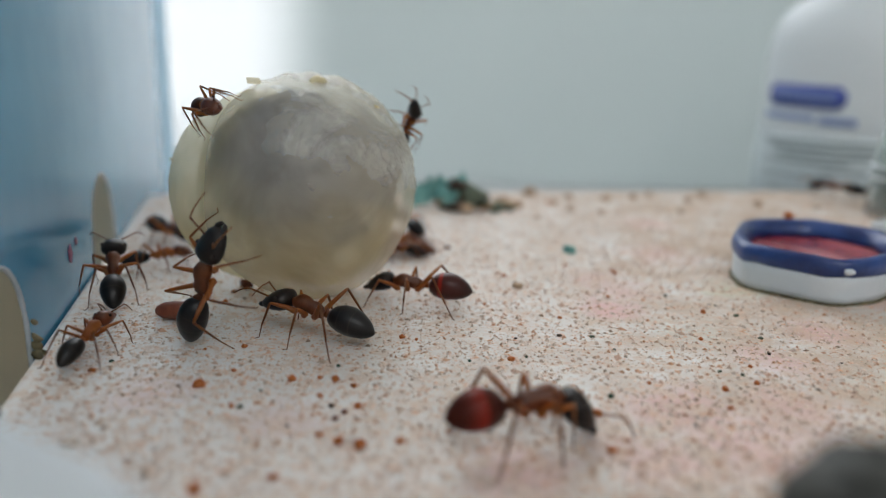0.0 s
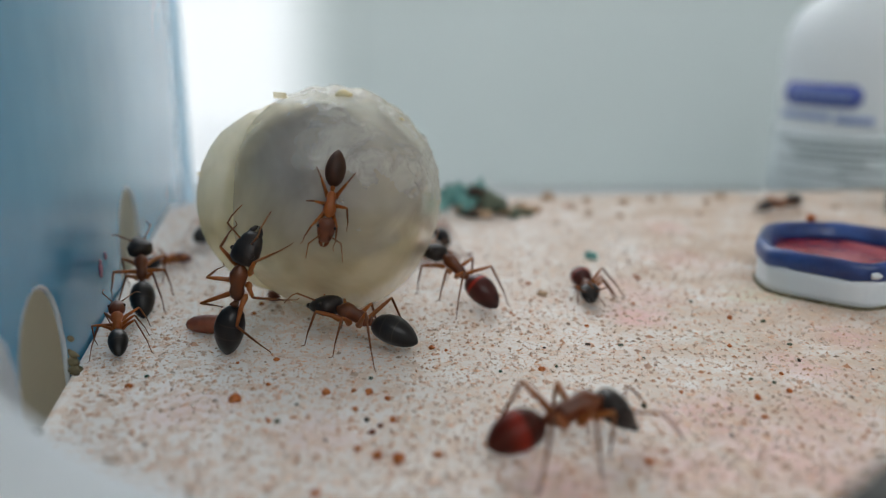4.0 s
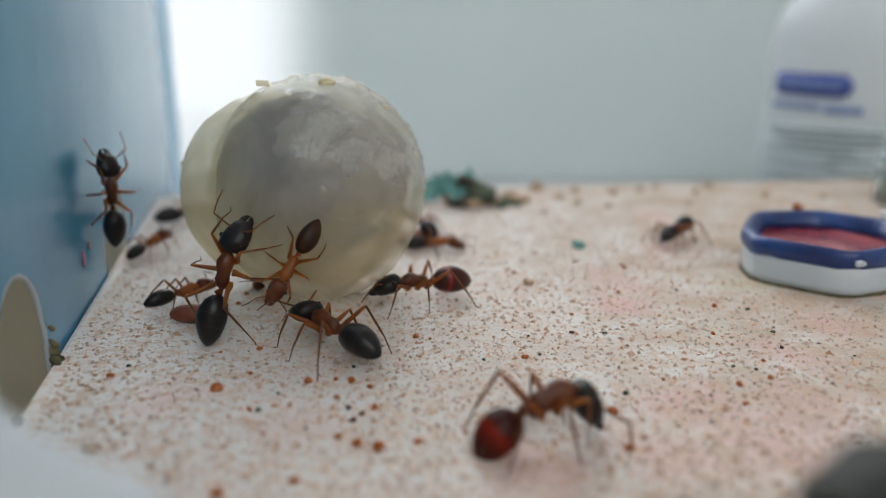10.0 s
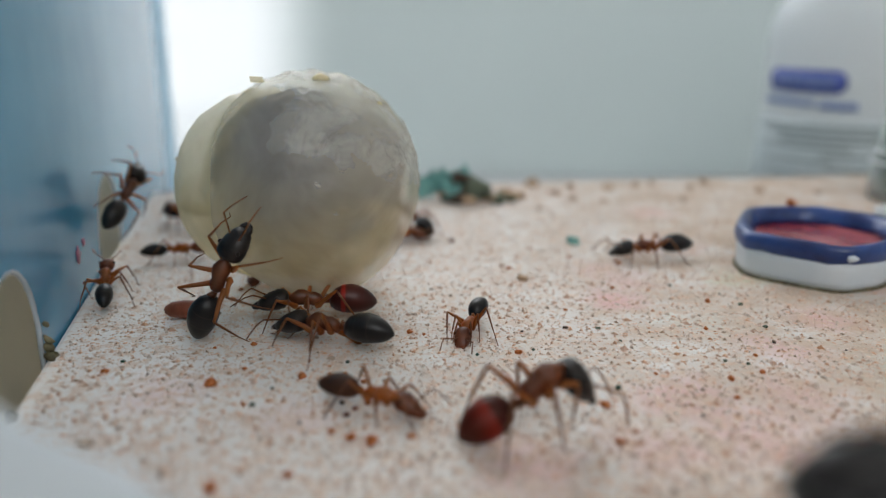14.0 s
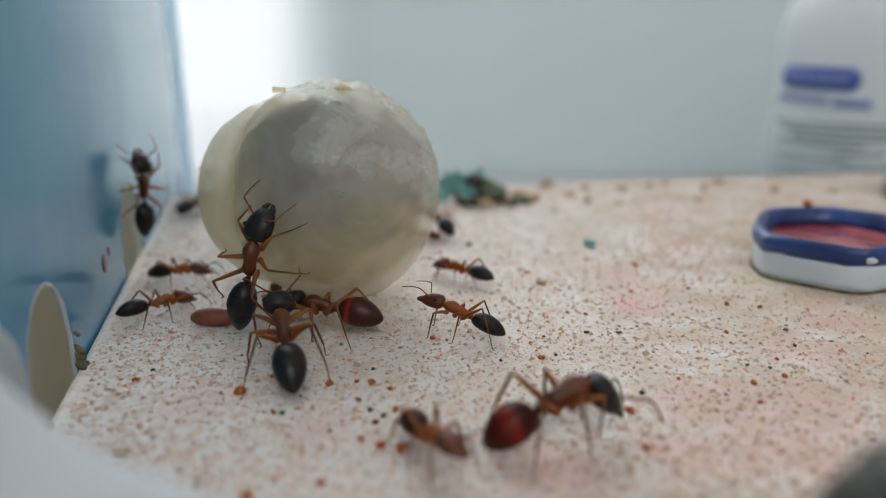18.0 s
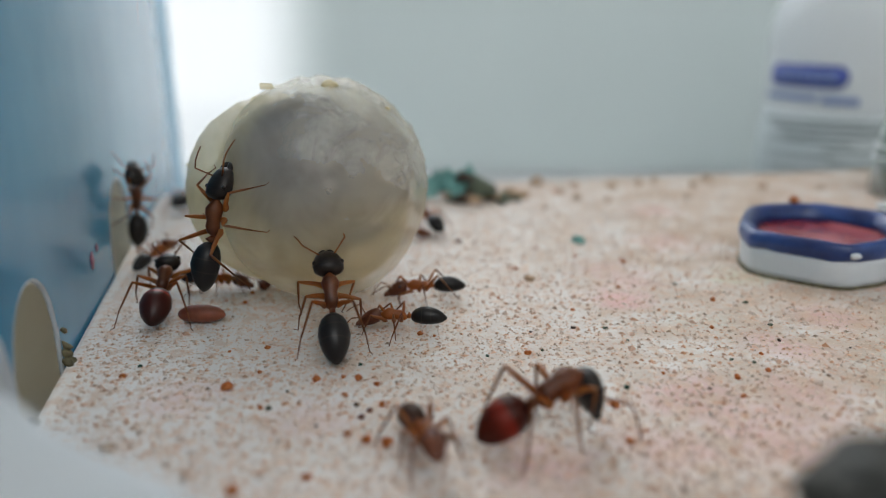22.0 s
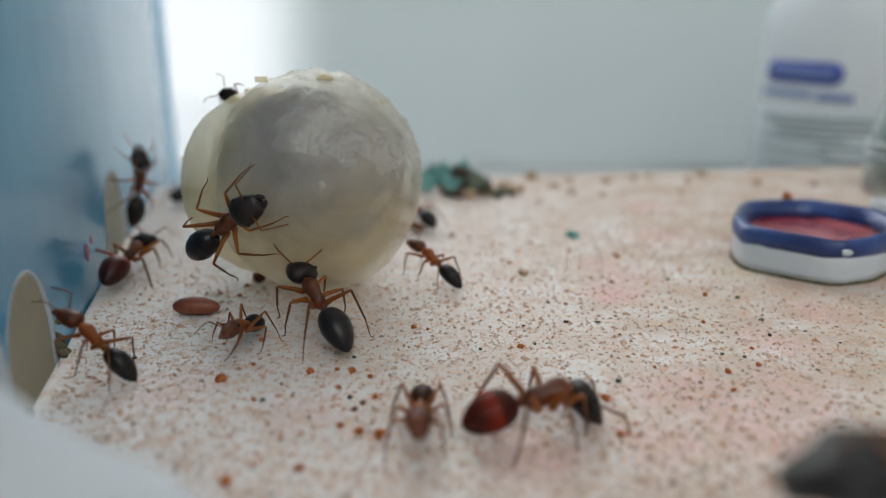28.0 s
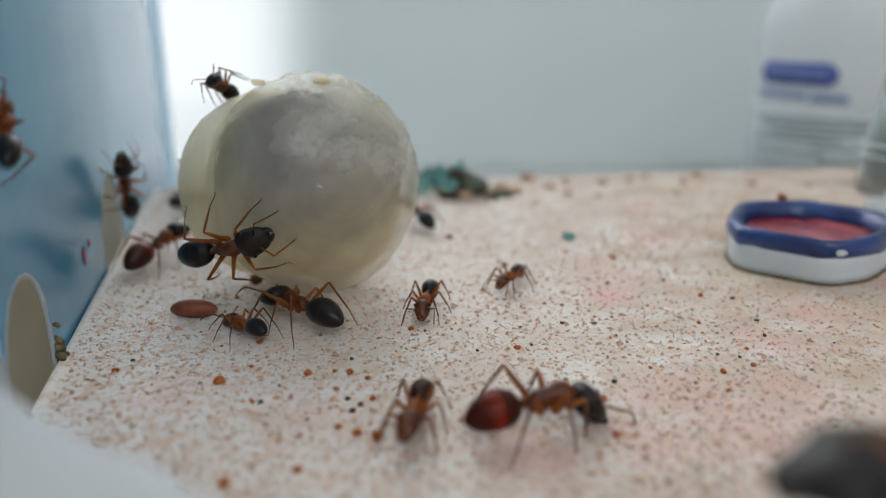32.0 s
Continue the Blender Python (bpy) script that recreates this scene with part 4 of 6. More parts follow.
KINDS = {
    "major": (DARK, UMBER, SEAMED, 1.12, "large ant with black head and gaster and brown legs"),
    "red": (DARK, UMBER, DUSKY, 1.04, "large ant with a red-banded dark gaster and brown thorax"),
    "tawny": (RUST, BROWN, BRUNET, 0.9, "slender tawny ant with a dark brown gaster"),
    "amber": (DARK, AUBURN, STRIPED, 1.05, "stout amber-brown ant with a translucent red-banded gaster"),
    "dark": (DARK, RUST, SEAMED, 1.0, "dark brown ant with a black gaster"),
    "minor": (RUST, BROWN, SEAMED, 0.86, "slender orange-brown ant with a dark gaster"),
}
LEGS = [((1.05, 0.42, -0.45), (2.6, 1.7, 0.75), (3.9, 2.6)), ((0.15, 0.48, -0.5), (-0.1, 2.1, 1.05), (-0.2, 3.7)), ((-0.75, 0.42, -0.45), (-2.3, 1.9, 1.55), (-4.5, 3.2))]


def ant(kind, length, stooped=False, group="ants on the board"):
    """An ant in its own axes: x ahead, z up, thorax at the origin, feet 0.2 lengths below; a stooped one stands higher on its legs."""
    s = length / 10 * MM
    headmat, thorax, gastermat, wide, label = KINDS[kind]
    a = thing("ant", Matrix.Identity(4), label, "ant", group)
    hw, big = wide, 0.77 if stooped else 0.94
    fat = {"red": 1.12, "amber": 1.22, "tawny": 0.92, "major": 1.0, "dark": 0.98, "minor": 0.9}[kind]
    neck, waist = Vector((1.7, 0, 0.1)) * s, Vector((-1.85, 0, -0.2)) * s
    head = part("head", body(bmesh.new(), [(0.02, 0.02, 0.22, 0.2), (0.15, 0.02, 0.75 * hw, 0.58), (0.45, 0.0, 1.08 * hw, 0.84), (1.05, -0.07, 1.15 * hw, 0.9), (1.75, -0.2, 1.04 * hw, 0.80),
                                           (2.4, -0.34, 0.82 * hw, 0.56), (2.8, -0.44, 0.5 * hw, 0.28)], s, 18), headmat, a)
    head.location = neck
    for side in (1, -1):
        part("mandible", tube(bmesh.new(), [(2.4 * s, side * 0.42 * hw * s, -0.38 * s), (2.84 * s, side * 0.38 * hw * s, -0.48 * s), (3.14 * s, side * 0.21 * hw * s, -0.56 * s), (3.28 * s, side * 0.05 * s, -0.6 * s)],
                              [0.26 * s, 0.25 * s, 0.17 * s, 0.05 * s]), headmat, head)
        bm = bmesh.new()
        bmesh.ops.create_uvsphere(bm, u_segments=10, v_segments=7, radius=0.2 * s, matrix=Matrix.Translation((1.05 * s, side * 0.98 * hw * s, 0.32 * s)))
        part("eye", bm, DARK, head)
    st = 1.28 if kind == "amber" else 1.12
    part("thorax", body(bmesh.new(), [(-1.35, -0.25, 0.2, 0.22), (-1.1, -0.12, 0.42 * st, 0.45 * st), (-0.6, 0.0, 0.5 * st, 0.58 * st), (-0.1, 0.04, 0.44 * st, 0.52 * st), (0.35, 0.14, 0.55 * st, 0.62 * st), (0.9, 0.16, 0.66 * st, 0.64 * st),
                                      (1.4, 0.08, 0.5 * st, 0.45 * st), (1.7, 0.08, 0.24, 0.24), (1.85, 0.1, 0.2, 0.2)], s), thorax, a)
    part("petiole", body(bmesh.new(), [(-2.0, -0.2, 0.16, 0.16), (-1.8, -0.08, 0.24, 0.3), (-1.62, 0.05, 0.26, 0.46), (-1.45, -0.1, 0.22, 0.28), (-1.25, -0.25, 0.16, 0.16)], s, 12), thorax, a)
    gaster = part("gaster", body(bmesh.new(), [(0.0, 0.0, 0.22, 0.22), (-0.15, 0.1, 0.6 * fat, 0.6 * fat), (-0.6, 0.2, 1.0 * fat, 0.97 * fat), (-1.3, 0.25, 1.26 * fat, 1.2 * fat), (-2.1, 0.26, 1.34 * fat, 1.27 * fat), (-2.9, 0.2, 1.2 * fat, 1.14 * fat),
                                               (-3.55, 0.1, 0.95 * fat, 0.92 * fat), (-4.05, 0.02, 0.64 * fat, 0.63 * fat), (-4.35, -0.03, 0.36 * fat, 0.35 * fat), (-4.53, -0.06, 0.12, 0.12)][::-1], s * big, 18), gastermat, a)
    gaster.location = waist
    limbs = []
    vary = random.Random(int(length * 100) + len(bpy.data.objects))
    for coxa, knee, foot in LEGS:
        for side in (1, -1):
            wide_, long_, high_ = vary.uniform(0.85, 1.15), vary.uniform(-0.5, 0.5), vary.uniform(0.75, 1.2)
            if stooped and coxa[0] > 1:
                knee, foot = (1.9, 1.3, 0.15), (2.3, 1.7)
            knee = (knee[0] + 0.5 * long_, knee[1] * wide_, knee[2] * high_)
            foot = (foot[0] + long_, foot[1] * wide_)
            c = Vector((coxa[0], side * coxa[1], coxa[2])) * s
            k = Vector((knee[0], side * knee[1], knee[2])) * s - c
            f = Vector((foot[0] * (0.85 if stooped else 1), side * foot[1] * (0.85 if stooped else 1), -2.6 if stooped else -2.0)) * s - c
            ankle = k.lerp(f, 0.66) + Vector((0, side * 0.12, 0.1)) * s
            toe = f + Vector((0.25 * (1 if coxa[0] > 0 else -1), side * 0.25, 0)) * s
            leg = part("leg", tube(bmesh.new(), [(0, 0, 0), k * 0.1 + Vector((0, 0, -0.15)) * s, k * 0.35, k * 0.7, k], [0.30 * s, 0.27 * s, 0.2 * s, 0.17 * s, 0.10 * s]), LEG, a)
            leg.location = c
            part("tibia", tube(bmesh.new(), [k, k.lerp(ankle, 0.15), k.lerp(ankle, 0.6), ankle], [0.09 * s, 0.11 * s, 0.095 * s, 0.065 * s]), SHIN, leg)
            part("tarsus", tube(bmesh.new(), [ankle, ankle.lerp(f, 0.5), f, toe], [0.06 * s, 0.05 * s, 0.042 * s, 0.03 * s], 6), SHIN, leg)
            limbs.append((leg, c, f))
    feelers = []
    for side in (1, -1):
        c = Vector((1.9, side * 0.45 * hw, 0.22)) * s
        e = Vector((1.0, side * 1.3, 0.75)) * s
        tip = Vector((2.9, side * 1.5, -0.35)) * s
        bm = tube(bmesh.new(), [(0, 0, 0), e * 0.5, e], [0.08 * s, 0.07 * s, 0.08 * s], 6)
        tube(bm, [e, e.lerp(tip, 0.35) + Vector((0, 0, 0.15)) * s, e.lerp(tip, 0.7) + Vector((0, 0, 0.1)) * s, tip], [0.06 * s, 0.06 * s, 0.055 * s, 0.045 * s], 6)
        an = part("antenna", bm, SHIN, head)
        an.location = c
        feelers.append((an, c, side))
    return a, limbs, feelers, length, head, gaster


def pose_at(rows, t):
    for (t0, a), (t1, b) in zip(rows, rows[1:]):
        if t <= t1:
            u = (t - t0) / max(t1 - t0, 1e-6)
            u = min(max(u, 0), 1)
            return Matrix.LocRotScale(a.translation.lerp(b.translation, u), a.to_quaternion().slerp(b.to_quaternion(), u), None)
    return rows[-1][1].copy()


def levelled(m):
    """The same pose without its pitch and lean, where the ant stands on flat ground."""
    if m.col[2][2] < 0.75:
        return m
    return Matrix.Translation(m.translation) @ Matrix.Rotation(math.atan2(m.col[0][1], m.col[0][0]), 4, "Z")


def stride(made, rows, seed, bend=()):
    """Keys the ant along its rows; each foot holds its place on the ground until the body has gone ahead, then steps."""
    a, limbs, feelers, length, head, gaster = made
    s = length / 10 * MM
    rng = random.Random(seed)
    walk(a, rows)
    times = [i * 0.25 for i in range(129)]
    poses = [pose_at(rows, t) for t in times]
    for n, (leg, c, f) in enumerate(limbs):
        rest = c + f
        keys, anchor = [], None
        limit = (1.0 + 0.5 * rng.random()) * s
        for i, m in enumerate(poses):
            if anchor is None or ((m.inverted() @ anchor) - rest).length > limit:
                ahead = poses[min(i + 2, len(poses) - 1)]
                anchor = levelled(m) @ rest if anchor is None else levelled(ahead) @ rest
                if abs(anchor.z) < 3.5 * MM:
                    anchor.z = 0.0
            q = f.rotation_difference((m.inverted() @ anchor) - c)
            keys.append((times[i], Matrix.LocRotScale(c, q, None)))
        slim = [k for j, k in enumerate(keys) if j in (0, len(keys) - 1) or (k[1].to_quaternion().rotation_difference(keys[j - 1][1].to_quaternion()).angle > 0.004)
                or (k[1].to_quaternion().rotation_difference(keys[j + 1][1].to_quaternion()).angle > 0.004)]
        walk(leg, slim)
    for an, c, side in feelers:
        ph, sp = rng.random() * 6, 0.8 + rng.random()
        walk(an, [(i * 0.4, Matrix.LocRotScale(c, Euler((0, 0.25 * math.sin(ph + sp * i * 0.9), side * 0.3 * math.sin(ph * 2 + sp * i * 0.7))), None)) for i in range(81)])
    if bend:
        walk(head, [(t, Matrix.LocRotScale(head.location, Euler((0, radians(h), 0)), None)) for t, h, g in bend])
        walk(gaster, [(t, Matrix.LocRotScale(gaster.location, Euler((0, radians(g), 0)), None)) for t, h, g in bend])
    else:
        ph = rng.random() * 6
        walk(head, [(i * 0.8, Matrix.LocRotScale(head.location, Euler((0, 0.12 + 0.08 * math.sin(ph + i * 0.9), 0.14 * math.sin(ph * 2 + i * 0.6))), None)) for i in range(41)])


# how far the front ant's head and gaster hang: seconds, degrees of the head, degrees of the gaster
STOOP = [(0, 36, -4), (1, 48, 19), (2, 29, -1), (3, 37, 0), (6, 47, -12), (7, 60, 5), (8, 57, -7), (9, 52, -30), (10, 61, -29), (11, 56, -21), (12, 58, -19), (13, 73, -5), (14, 69, 7), (17, 44, -1), (18, 54, -7), (19, 62, 2), (20, 52, -3), (22, 78, -5), (23, 58, -11), (24, 54, -2), (25, 57, -2), (28, 45, -9), (30, 40, 4), (31, 46, 0), (32, 36, -5)]

ANT_ROWS = {
    "A": [
        (0, 8.31, 54.00, 3.79, 0.985, -0.004, 0.021, 0.174),
        (1, 8.68, 54.00, 3.79, 0.981, 0.016, -0.089, 0.173),
        (2, 9.17, 54.00, 3.44, 0.984, -0.007, 0.038, 0.174),
        (3, 8.86, 54.00, 3.80, 0.983, 0.010, -0.059, 0.173),
        (6, 7.85, 54.00, 4.23, 0.979, 0.019, -0.110, 0.173),
        (7, 7.68, 54.00, 4.16, 0.960, 0.038, -0.218, 0.169),
        (8, 7.43, 54.00, 3.15, 0.982, 0.013, -0.074, 0.173),
        (9, 7.71, 54.00, 4.46, 0.974, 0.025, -0.144, 0.172),
        (10, 8.06, 54.00, 3.85, 0.979, 0.020, -0.111, 0.173),
        (11, 7.44, 54.00, 3.87, 0.982, 0.014, -0.079, 0.173),
        (12, 7.54, 54.00, 4.33, 0.980, 0.016, -0.092, 0.173),
        (13, 7.65, 54.00, 4.27, 0.973, 0.027, -0.152, 0.172),
        (14, 7.81, 54.00, 4.60, 0.953, 0.044, -0.247, 0.168),
        (17, 7.85, 54.00, 4.62, 0.964, 0.035, -0.200, 0.170),
        (18, 7.70, 54.00, 4.29, 0.975, 0.025, -0.141, 0.172),
        (19, 8.18, 54.00, 4.53, 0.963, 0.036, -0.205, 0.170),
        (20, 8.44, 54.00, 4.50, 0.964, 0.035, -0.199, 0.170),
        (22, 8.34, 54.00, 4.49, 0.970, 0.030, -0.168, 0.171),
        (23, 8.19, 54.00, 4.73, 0.970, 0.030, -0.173, 0.171),
        (24, 8.44, 54.00, 4.22, 0.972, 0.028, -0.161, 0.171),
        (25, 8.35, 54.00, 3.76, 0.978, 0.021, -0.119, 0.172),
        (28, 8.31, 54.00, 3.22, 0.985, 0.003, -0.017, 0.174),
        (30, 8.91, 54.00, 3.23, 0.981, 0.015, -0.087, 0.173),
        (31, 8.86, 54.00, 3.31, 0.981, 0.014, -0.081, 0.173),
        (32, 8.81, 54.00, 3.02, 0.985, -0.001, 0.005, 0.174),
    ],
    "B": [
        (0, -23.76, 71.98, 7.75, 0.711, 0.395, -0.556, 0.170),
        (1, -24.20, 73.14, 7.53, 0.720, 0.396, -0.561, 0.098),
        (2, -24.61, 74.95, 8.04, 0.674, 0.380, -0.565, 0.286),
        (3, -24.66, 75.52, 8.03, 0.679, 0.382, -0.553, 0.296),
        (3.5, -24.09, 74.33, 8.00, 0.686, 0.383, -0.532, 0.316),
        (5.5, -24.14, 74.54, 7.97, 0.691, 0.387, -0.534, 0.296),
        (6, -24.14, 74.95, 8.03, 0.677, 0.383, -0.535, 0.330),
        (7, -25.08, 75.39, 8.08, 0.669, 0.368, -0.571, 0.301),
        (8, -25.08, 77.20, 8.00, 0.679, 0.357, -0.514, 0.384),
        (9, -24.90, 77.15, 8.01, 0.682, 0.370, -0.519, 0.359),
        (10, -24.08, 75.44, 7.80, 0.709, 0.354, -0.458, 0.403),
        (11, -23.38, 73.67, 7.78, 0.717, 0.408, -0.506, 0.253),
        (12, -23.55, 74.14, 7.71, 0.728, 0.408, -0.495, 0.242),
        (13, -23.43, 72.58, 7.59, 0.744, 0.407, -0.482, 0.219),
        (14, -23.23, 73.01, 7.53, 0.742, 0.418, -0.487, 0.195),
        (14.5, -23.38, 73.99, 7.56, 0.745, 0.414, -0.470, 0.229),
        (16.5, -24.86, 78.33, 8.56, 0.709, 0.404, -0.561, 0.143),
        (17, -24.56, 78.55, 8.35, 0.712, 0.409, -0.565, 0.083),
        (18, -23.51, 76.38, 9.41, 0.681, 0.391, -0.500, 0.364),
        (19, -23.52, 76.32, 9.36, 0.680, 0.386, -0.495, 0.380),
        (20, -24.08, 77.40, 10.82, 0.641, 0.432, -0.541, 0.331),
        (21, -26.39, 78.95, 12.25, 0.667, 0.375, -0.573, 0.293),
        (22, -26.29, 78.06, 13.18, 0.727, 0.279, -0.533, 0.331),
        (23, -26.66, 78.69, 13.71, 0.718, 0.314, -0.534, 0.318),
        (24, -26.94, 79.62, 13.91, 0.687, 0.370, -0.557, 0.284),
        (25, -26.48, 79.01, 13.45, 0.695, 0.418, -0.529, 0.251),
        (25.5, -26.72, 79.25, 12.41, 0.697, 0.474, -0.507, 0.182),
        (27.5, -24.42, 76.99, 12.29, 0.648, 0.614, -0.442, 0.091),
        (28, -24.36, 77.24, 11.94, 0.653, 0.648, -0.388, 0.051),
        (30, -24.58, 78.04, 10.94, 0.645, 0.702, -0.302, -0.006),
        (31, -24.35, 77.68, 10.37, 0.620, 0.724, -0.300, -0.042),
        (32, -24.47, 78.46, 9.21, 0.596, 0.757, -0.263, -0.044),
    ],
    "C": [
        (0, -13.57, 76.07, 3.53, 0.217, 0.076, -0.017, 0.973),
        (1, -13.55, 77.74, 2.92, 0.237, 0.022, -0.005, 0.971),
        (2, -13.81, 79.97, 2.56, 0.268, -0.010, 0.003, 0.963),
        (3, -13.04, 78.95, 2.70, 0.256, 0.002, -0.001, 0.967),
        (3.5, -12.18, 77.94, 3.63, 0.228, 0.085, -0.020, 0.970),
        (5.5, -12.23, 76.63, 3.41, 0.257, 0.065, -0.017, 0.964),
        (6, -13.25, 77.58, 2.95, 0.294, 0.024, -0.007, 0.956),
        (7, -12.80, 77.43, 3.27, 0.352, 0.051, -0.019, 0.934),
        (8, -14.48, 75.15, 3.50, 0.444, 0.067, -0.033, 0.893),
        (9, -13.46, 73.52, 3.20, 0.421, 0.044, -0.020, 0.906),
        (10, -12.62, 72.31, 3.35, 0.361, 0.057, -0.022, 0.931),
        (11, -12.20, 72.13, 3.69, 0.413, 0.084, -0.038, 0.906),
        (12, -8.05, 71.16, 3.66, 0.573, 0.074, -0.052, 0.815),
        (13, -7.72, 70.87, 3.91, 0.540, 0.095, -0.062, 0.834),
        (14, -12.40, 73.21, 2.37, 0.200, -0.027, 0.005, 0.979),
        (14.5, -18.05, 69.73, 2.47, 0.114, -0.018, 0.002, 0.993),
        (16.5, -20.51, 66.92, 4.99, 0.300, 0.206, -0.066, 0.929),
        (17, -20.68, 68.93, 4.70, 0.348, 0.176, -0.067, 0.919),
        (18, -18.36, 67.80, 4.99, 0.571, 0.176, -0.127, 0.792),
        (19, -17.61, 68.78, 5.33, 0.628, 0.191, -0.162, 0.737),
        (20, -13.31, 71.57, 5.24, 0.668, 0.175, -0.166, 0.704),
        (21, -12.15, 74.19, 5.27, 0.673, 0.176, -0.169, 0.698),
        (22, -12.92, 73.00, 6.29, 0.594, 0.272, -0.223, 0.723),
        (23, -15.17, 73.21, 5.35, 0.478, 0.219, -0.125, 0.841),
        (24, -15.74, 74.60, 3.63, 0.505, 0.075, -0.044, 0.859),
        (25, -14.98, 74.51, 3.48, 0.641, 0.056, -0.047, 0.764),
        (25.5, -15.91, 75.21, 3.07, 0.590, 0.029, -0.021, 0.807),
        (27.5, -14.54, 74.07, 4.22, 0.498, 0.123, -0.072, 0.855),
        (28, -14.10, 73.30, 5.27, 0.434, 0.218, -0.109, 0.867),
        (29, -14.49, 75.58, 3.32, 0.418, 0.054, -0.025, 0.907),
        (30, -15.28, 74.21, 4.03, 0.416, 0.113, -0.052, 0.901),
        (31, -15.98, 76.28, 3.16, 0.391, 0.041, -0.017, 0.919),
        (32, -16.91, 78.61, 2.72, 0.368, 0.003, -0.001, 0.930),
    ],
    "D": [
        (0, -3.25, 88.52, 2.71, 0.095, 0.012, -0.001, 0.995),
        (1, -3.43, 89.88, 2.42, 0.195, -0.015, 0.003, 0.981),
        (2, -4.96, 87.79, 2.37, -0.062, -0.020, -0.001, 0.998),
        (3, -2.72, 91.84, 3.75, 0.360, 0.103, -0.040, 0.926),
        (3.5, -1.54, 92.13, 5.03, 0.338, 0.223, -0.083, 0.910),
        (5.5, -0.44, 92.30, 4.51, 0.319, 0.175, -0.060, 0.929),
        (6, -1.62, 89.66, 3.91, 0.194, 0.124, -0.025, 0.973),
        (7, -3.74, 88.57, 2.61, -0.040, 0.003, 0.000, 0.999),
        (8, -3.83, 88.31, 2.32, -0.051, -0.024, -0.001, 0.998),
        (9, -2.93, 91.31, 2.58, 0.160, -0.000, 0.000, 0.987),
        (10, -3.91, 87.60, 3.05, -0.242, 0.043, 0.011, 0.969),
        (11, -6.36, 88.28, 3.05, -0.331, 0.041, 0.015, 0.943),
        (12, -8.52, 86.77, 2.78, -0.271, 0.018, 0.005, 0.962),
        (13, -10.07, 84.14, 2.50, -0.291, -0.007, -0.002, 0.957),
        (14, -15.40, 80.15, 2.73, -0.047, 0.014, 0.001, 0.999),
        (14.5, -15.39, 80.30, 2.94, -0.108, 0.032, 0.004, 0.994),
        (16.5, -15.80, 78.75, 3.46, 0.152, 0.083, -0.013, 0.985),
        (17, -15.43, 79.53, 2.94, 0.187, 0.033, -0.006, 0.982),
        (18, -16.72, 79.64, 3.01, 0.148, 0.040, -0.006, 0.988),
        (19, -19.13, 79.08, 2.99, 0.091, 0.038, -0.003, 0.995),
        (20, -24.79, 77.96, 3.33, 0.265, 0.068, -0.019, 0.962),
        (21, -28.49, 81.37, 4.26, 0.291, 0.153, -0.047, 0.943),
        (22, -34.96, 83.83, 4.50, 0.654, 0.137, -0.123, 0.734),
        (23, -36.66, 85.29, 4.34, 0.732, 0.113, -0.125, 0.660),
        (24, -40.23, 85.59, 6.04, 0.418, 0.516, 0.128, 0.737),
        (25, -40.79, 86.33, 5.89, 0.418, 0.495, 0.140, 0.749),
        (25.5, -41.15, 87.33, 5.37, 0.458, 0.450, 0.161, 0.749),
        (27.5, -41.25, 89.55, 5.64, 0.688, 0.210, -0.219, 0.659),
        (28, -42.65, 94.94, 3.75, 0.745, 0.073, -0.083, 0.658),
        (29, -43.71, 102.51, 3.67, 0.802, 0.061, -0.084, 0.588),
        (30, -43.42, 107.74, 2.84, 0.850, 0.013, -0.021, 0.526),
        (32, -40.97, 102.25, 3.81, 0.817, 0.066, -0.096, 0.565),
    ],
    "E": [
        (0, -39.93, 87.28, 4.62, 0.549, 0.191, -0.131, 0.803),
        (1, -39.70, 84.96, 4.63, 0.579, 0.188, -0.139, 0.781),
        (2, -39.61, 85.28, 3.90, 0.557, 0.128, -0.087, 0.816),
        (3, -39.24, 85.94, 5.17, 0.576, 0.236, -0.178, 0.763),
        (3.5, -39.97, 88.05, 5.41, 0.536, 0.267, -0.184, 0.780),
        (5.5, -41.38, 90.18, 5.26, 0.587, 0.241, -0.189, 0.750),
        (6, -41.56, 91.70, 5.42, 0.581, 0.256, -0.200, 0.746),
        (7, -43.20, 94.34, 5.38, 0.554, 0.260, -0.187, 0.768),
        (8, -43.04, 93.74, 7.46, 0.312, 0.625, -0.187, 0.690),
        (9, -43.31, 95.64, 10.59, 0.369, 0.684, -0.143, 0.613),
        (10, -44.98, 96.52, 12.32, 0.288, 0.630, -0.212, 0.690),
        (11, -44.82, 96.55, 13.01, 0.294, 0.639, -0.207, 0.680),
        (12, -44.52, 97.00, 12.73, 0.313, 0.654, -0.191, 0.661),
        (13, -44.65, 100.29, 11.25, 0.447, 0.592, 0.001, 0.670),
        (14, -44.95, 103.33, 10.93, 0.509, 0.559, 0.145, 0.638),
        (14.5, -46.14, 104.52, 10.62, 0.459, 0.530, 0.070, 0.709),
        (16.5, -46.02, 104.44, 10.38, 0.344, 0.668, -0.164, 0.639),
        (17, -46.55, 104.86, 11.64, 0.315, 0.651, -0.188, 0.664),
        (18, -47.16, 106.41, 11.89, 0.304, 0.643, -0.199, 0.674),
        (19, -47.63, 105.57, 9.30, 0.181, 0.668, -0.302, 0.655),
        (20, -47.03, 105.50, 8.54, 0.130, 0.737, -0.329, 0.576),
        (21, -46.78, 110.95, 7.90, 0.485, 0.602, 0.055, 0.632),
        (22, -47.98, 109.30, 9.06, 0.306, 0.635, -0.195, 0.682),
        (23, -47.81, 108.79, 9.78, 0.306, 0.639, -0.195, 0.678),
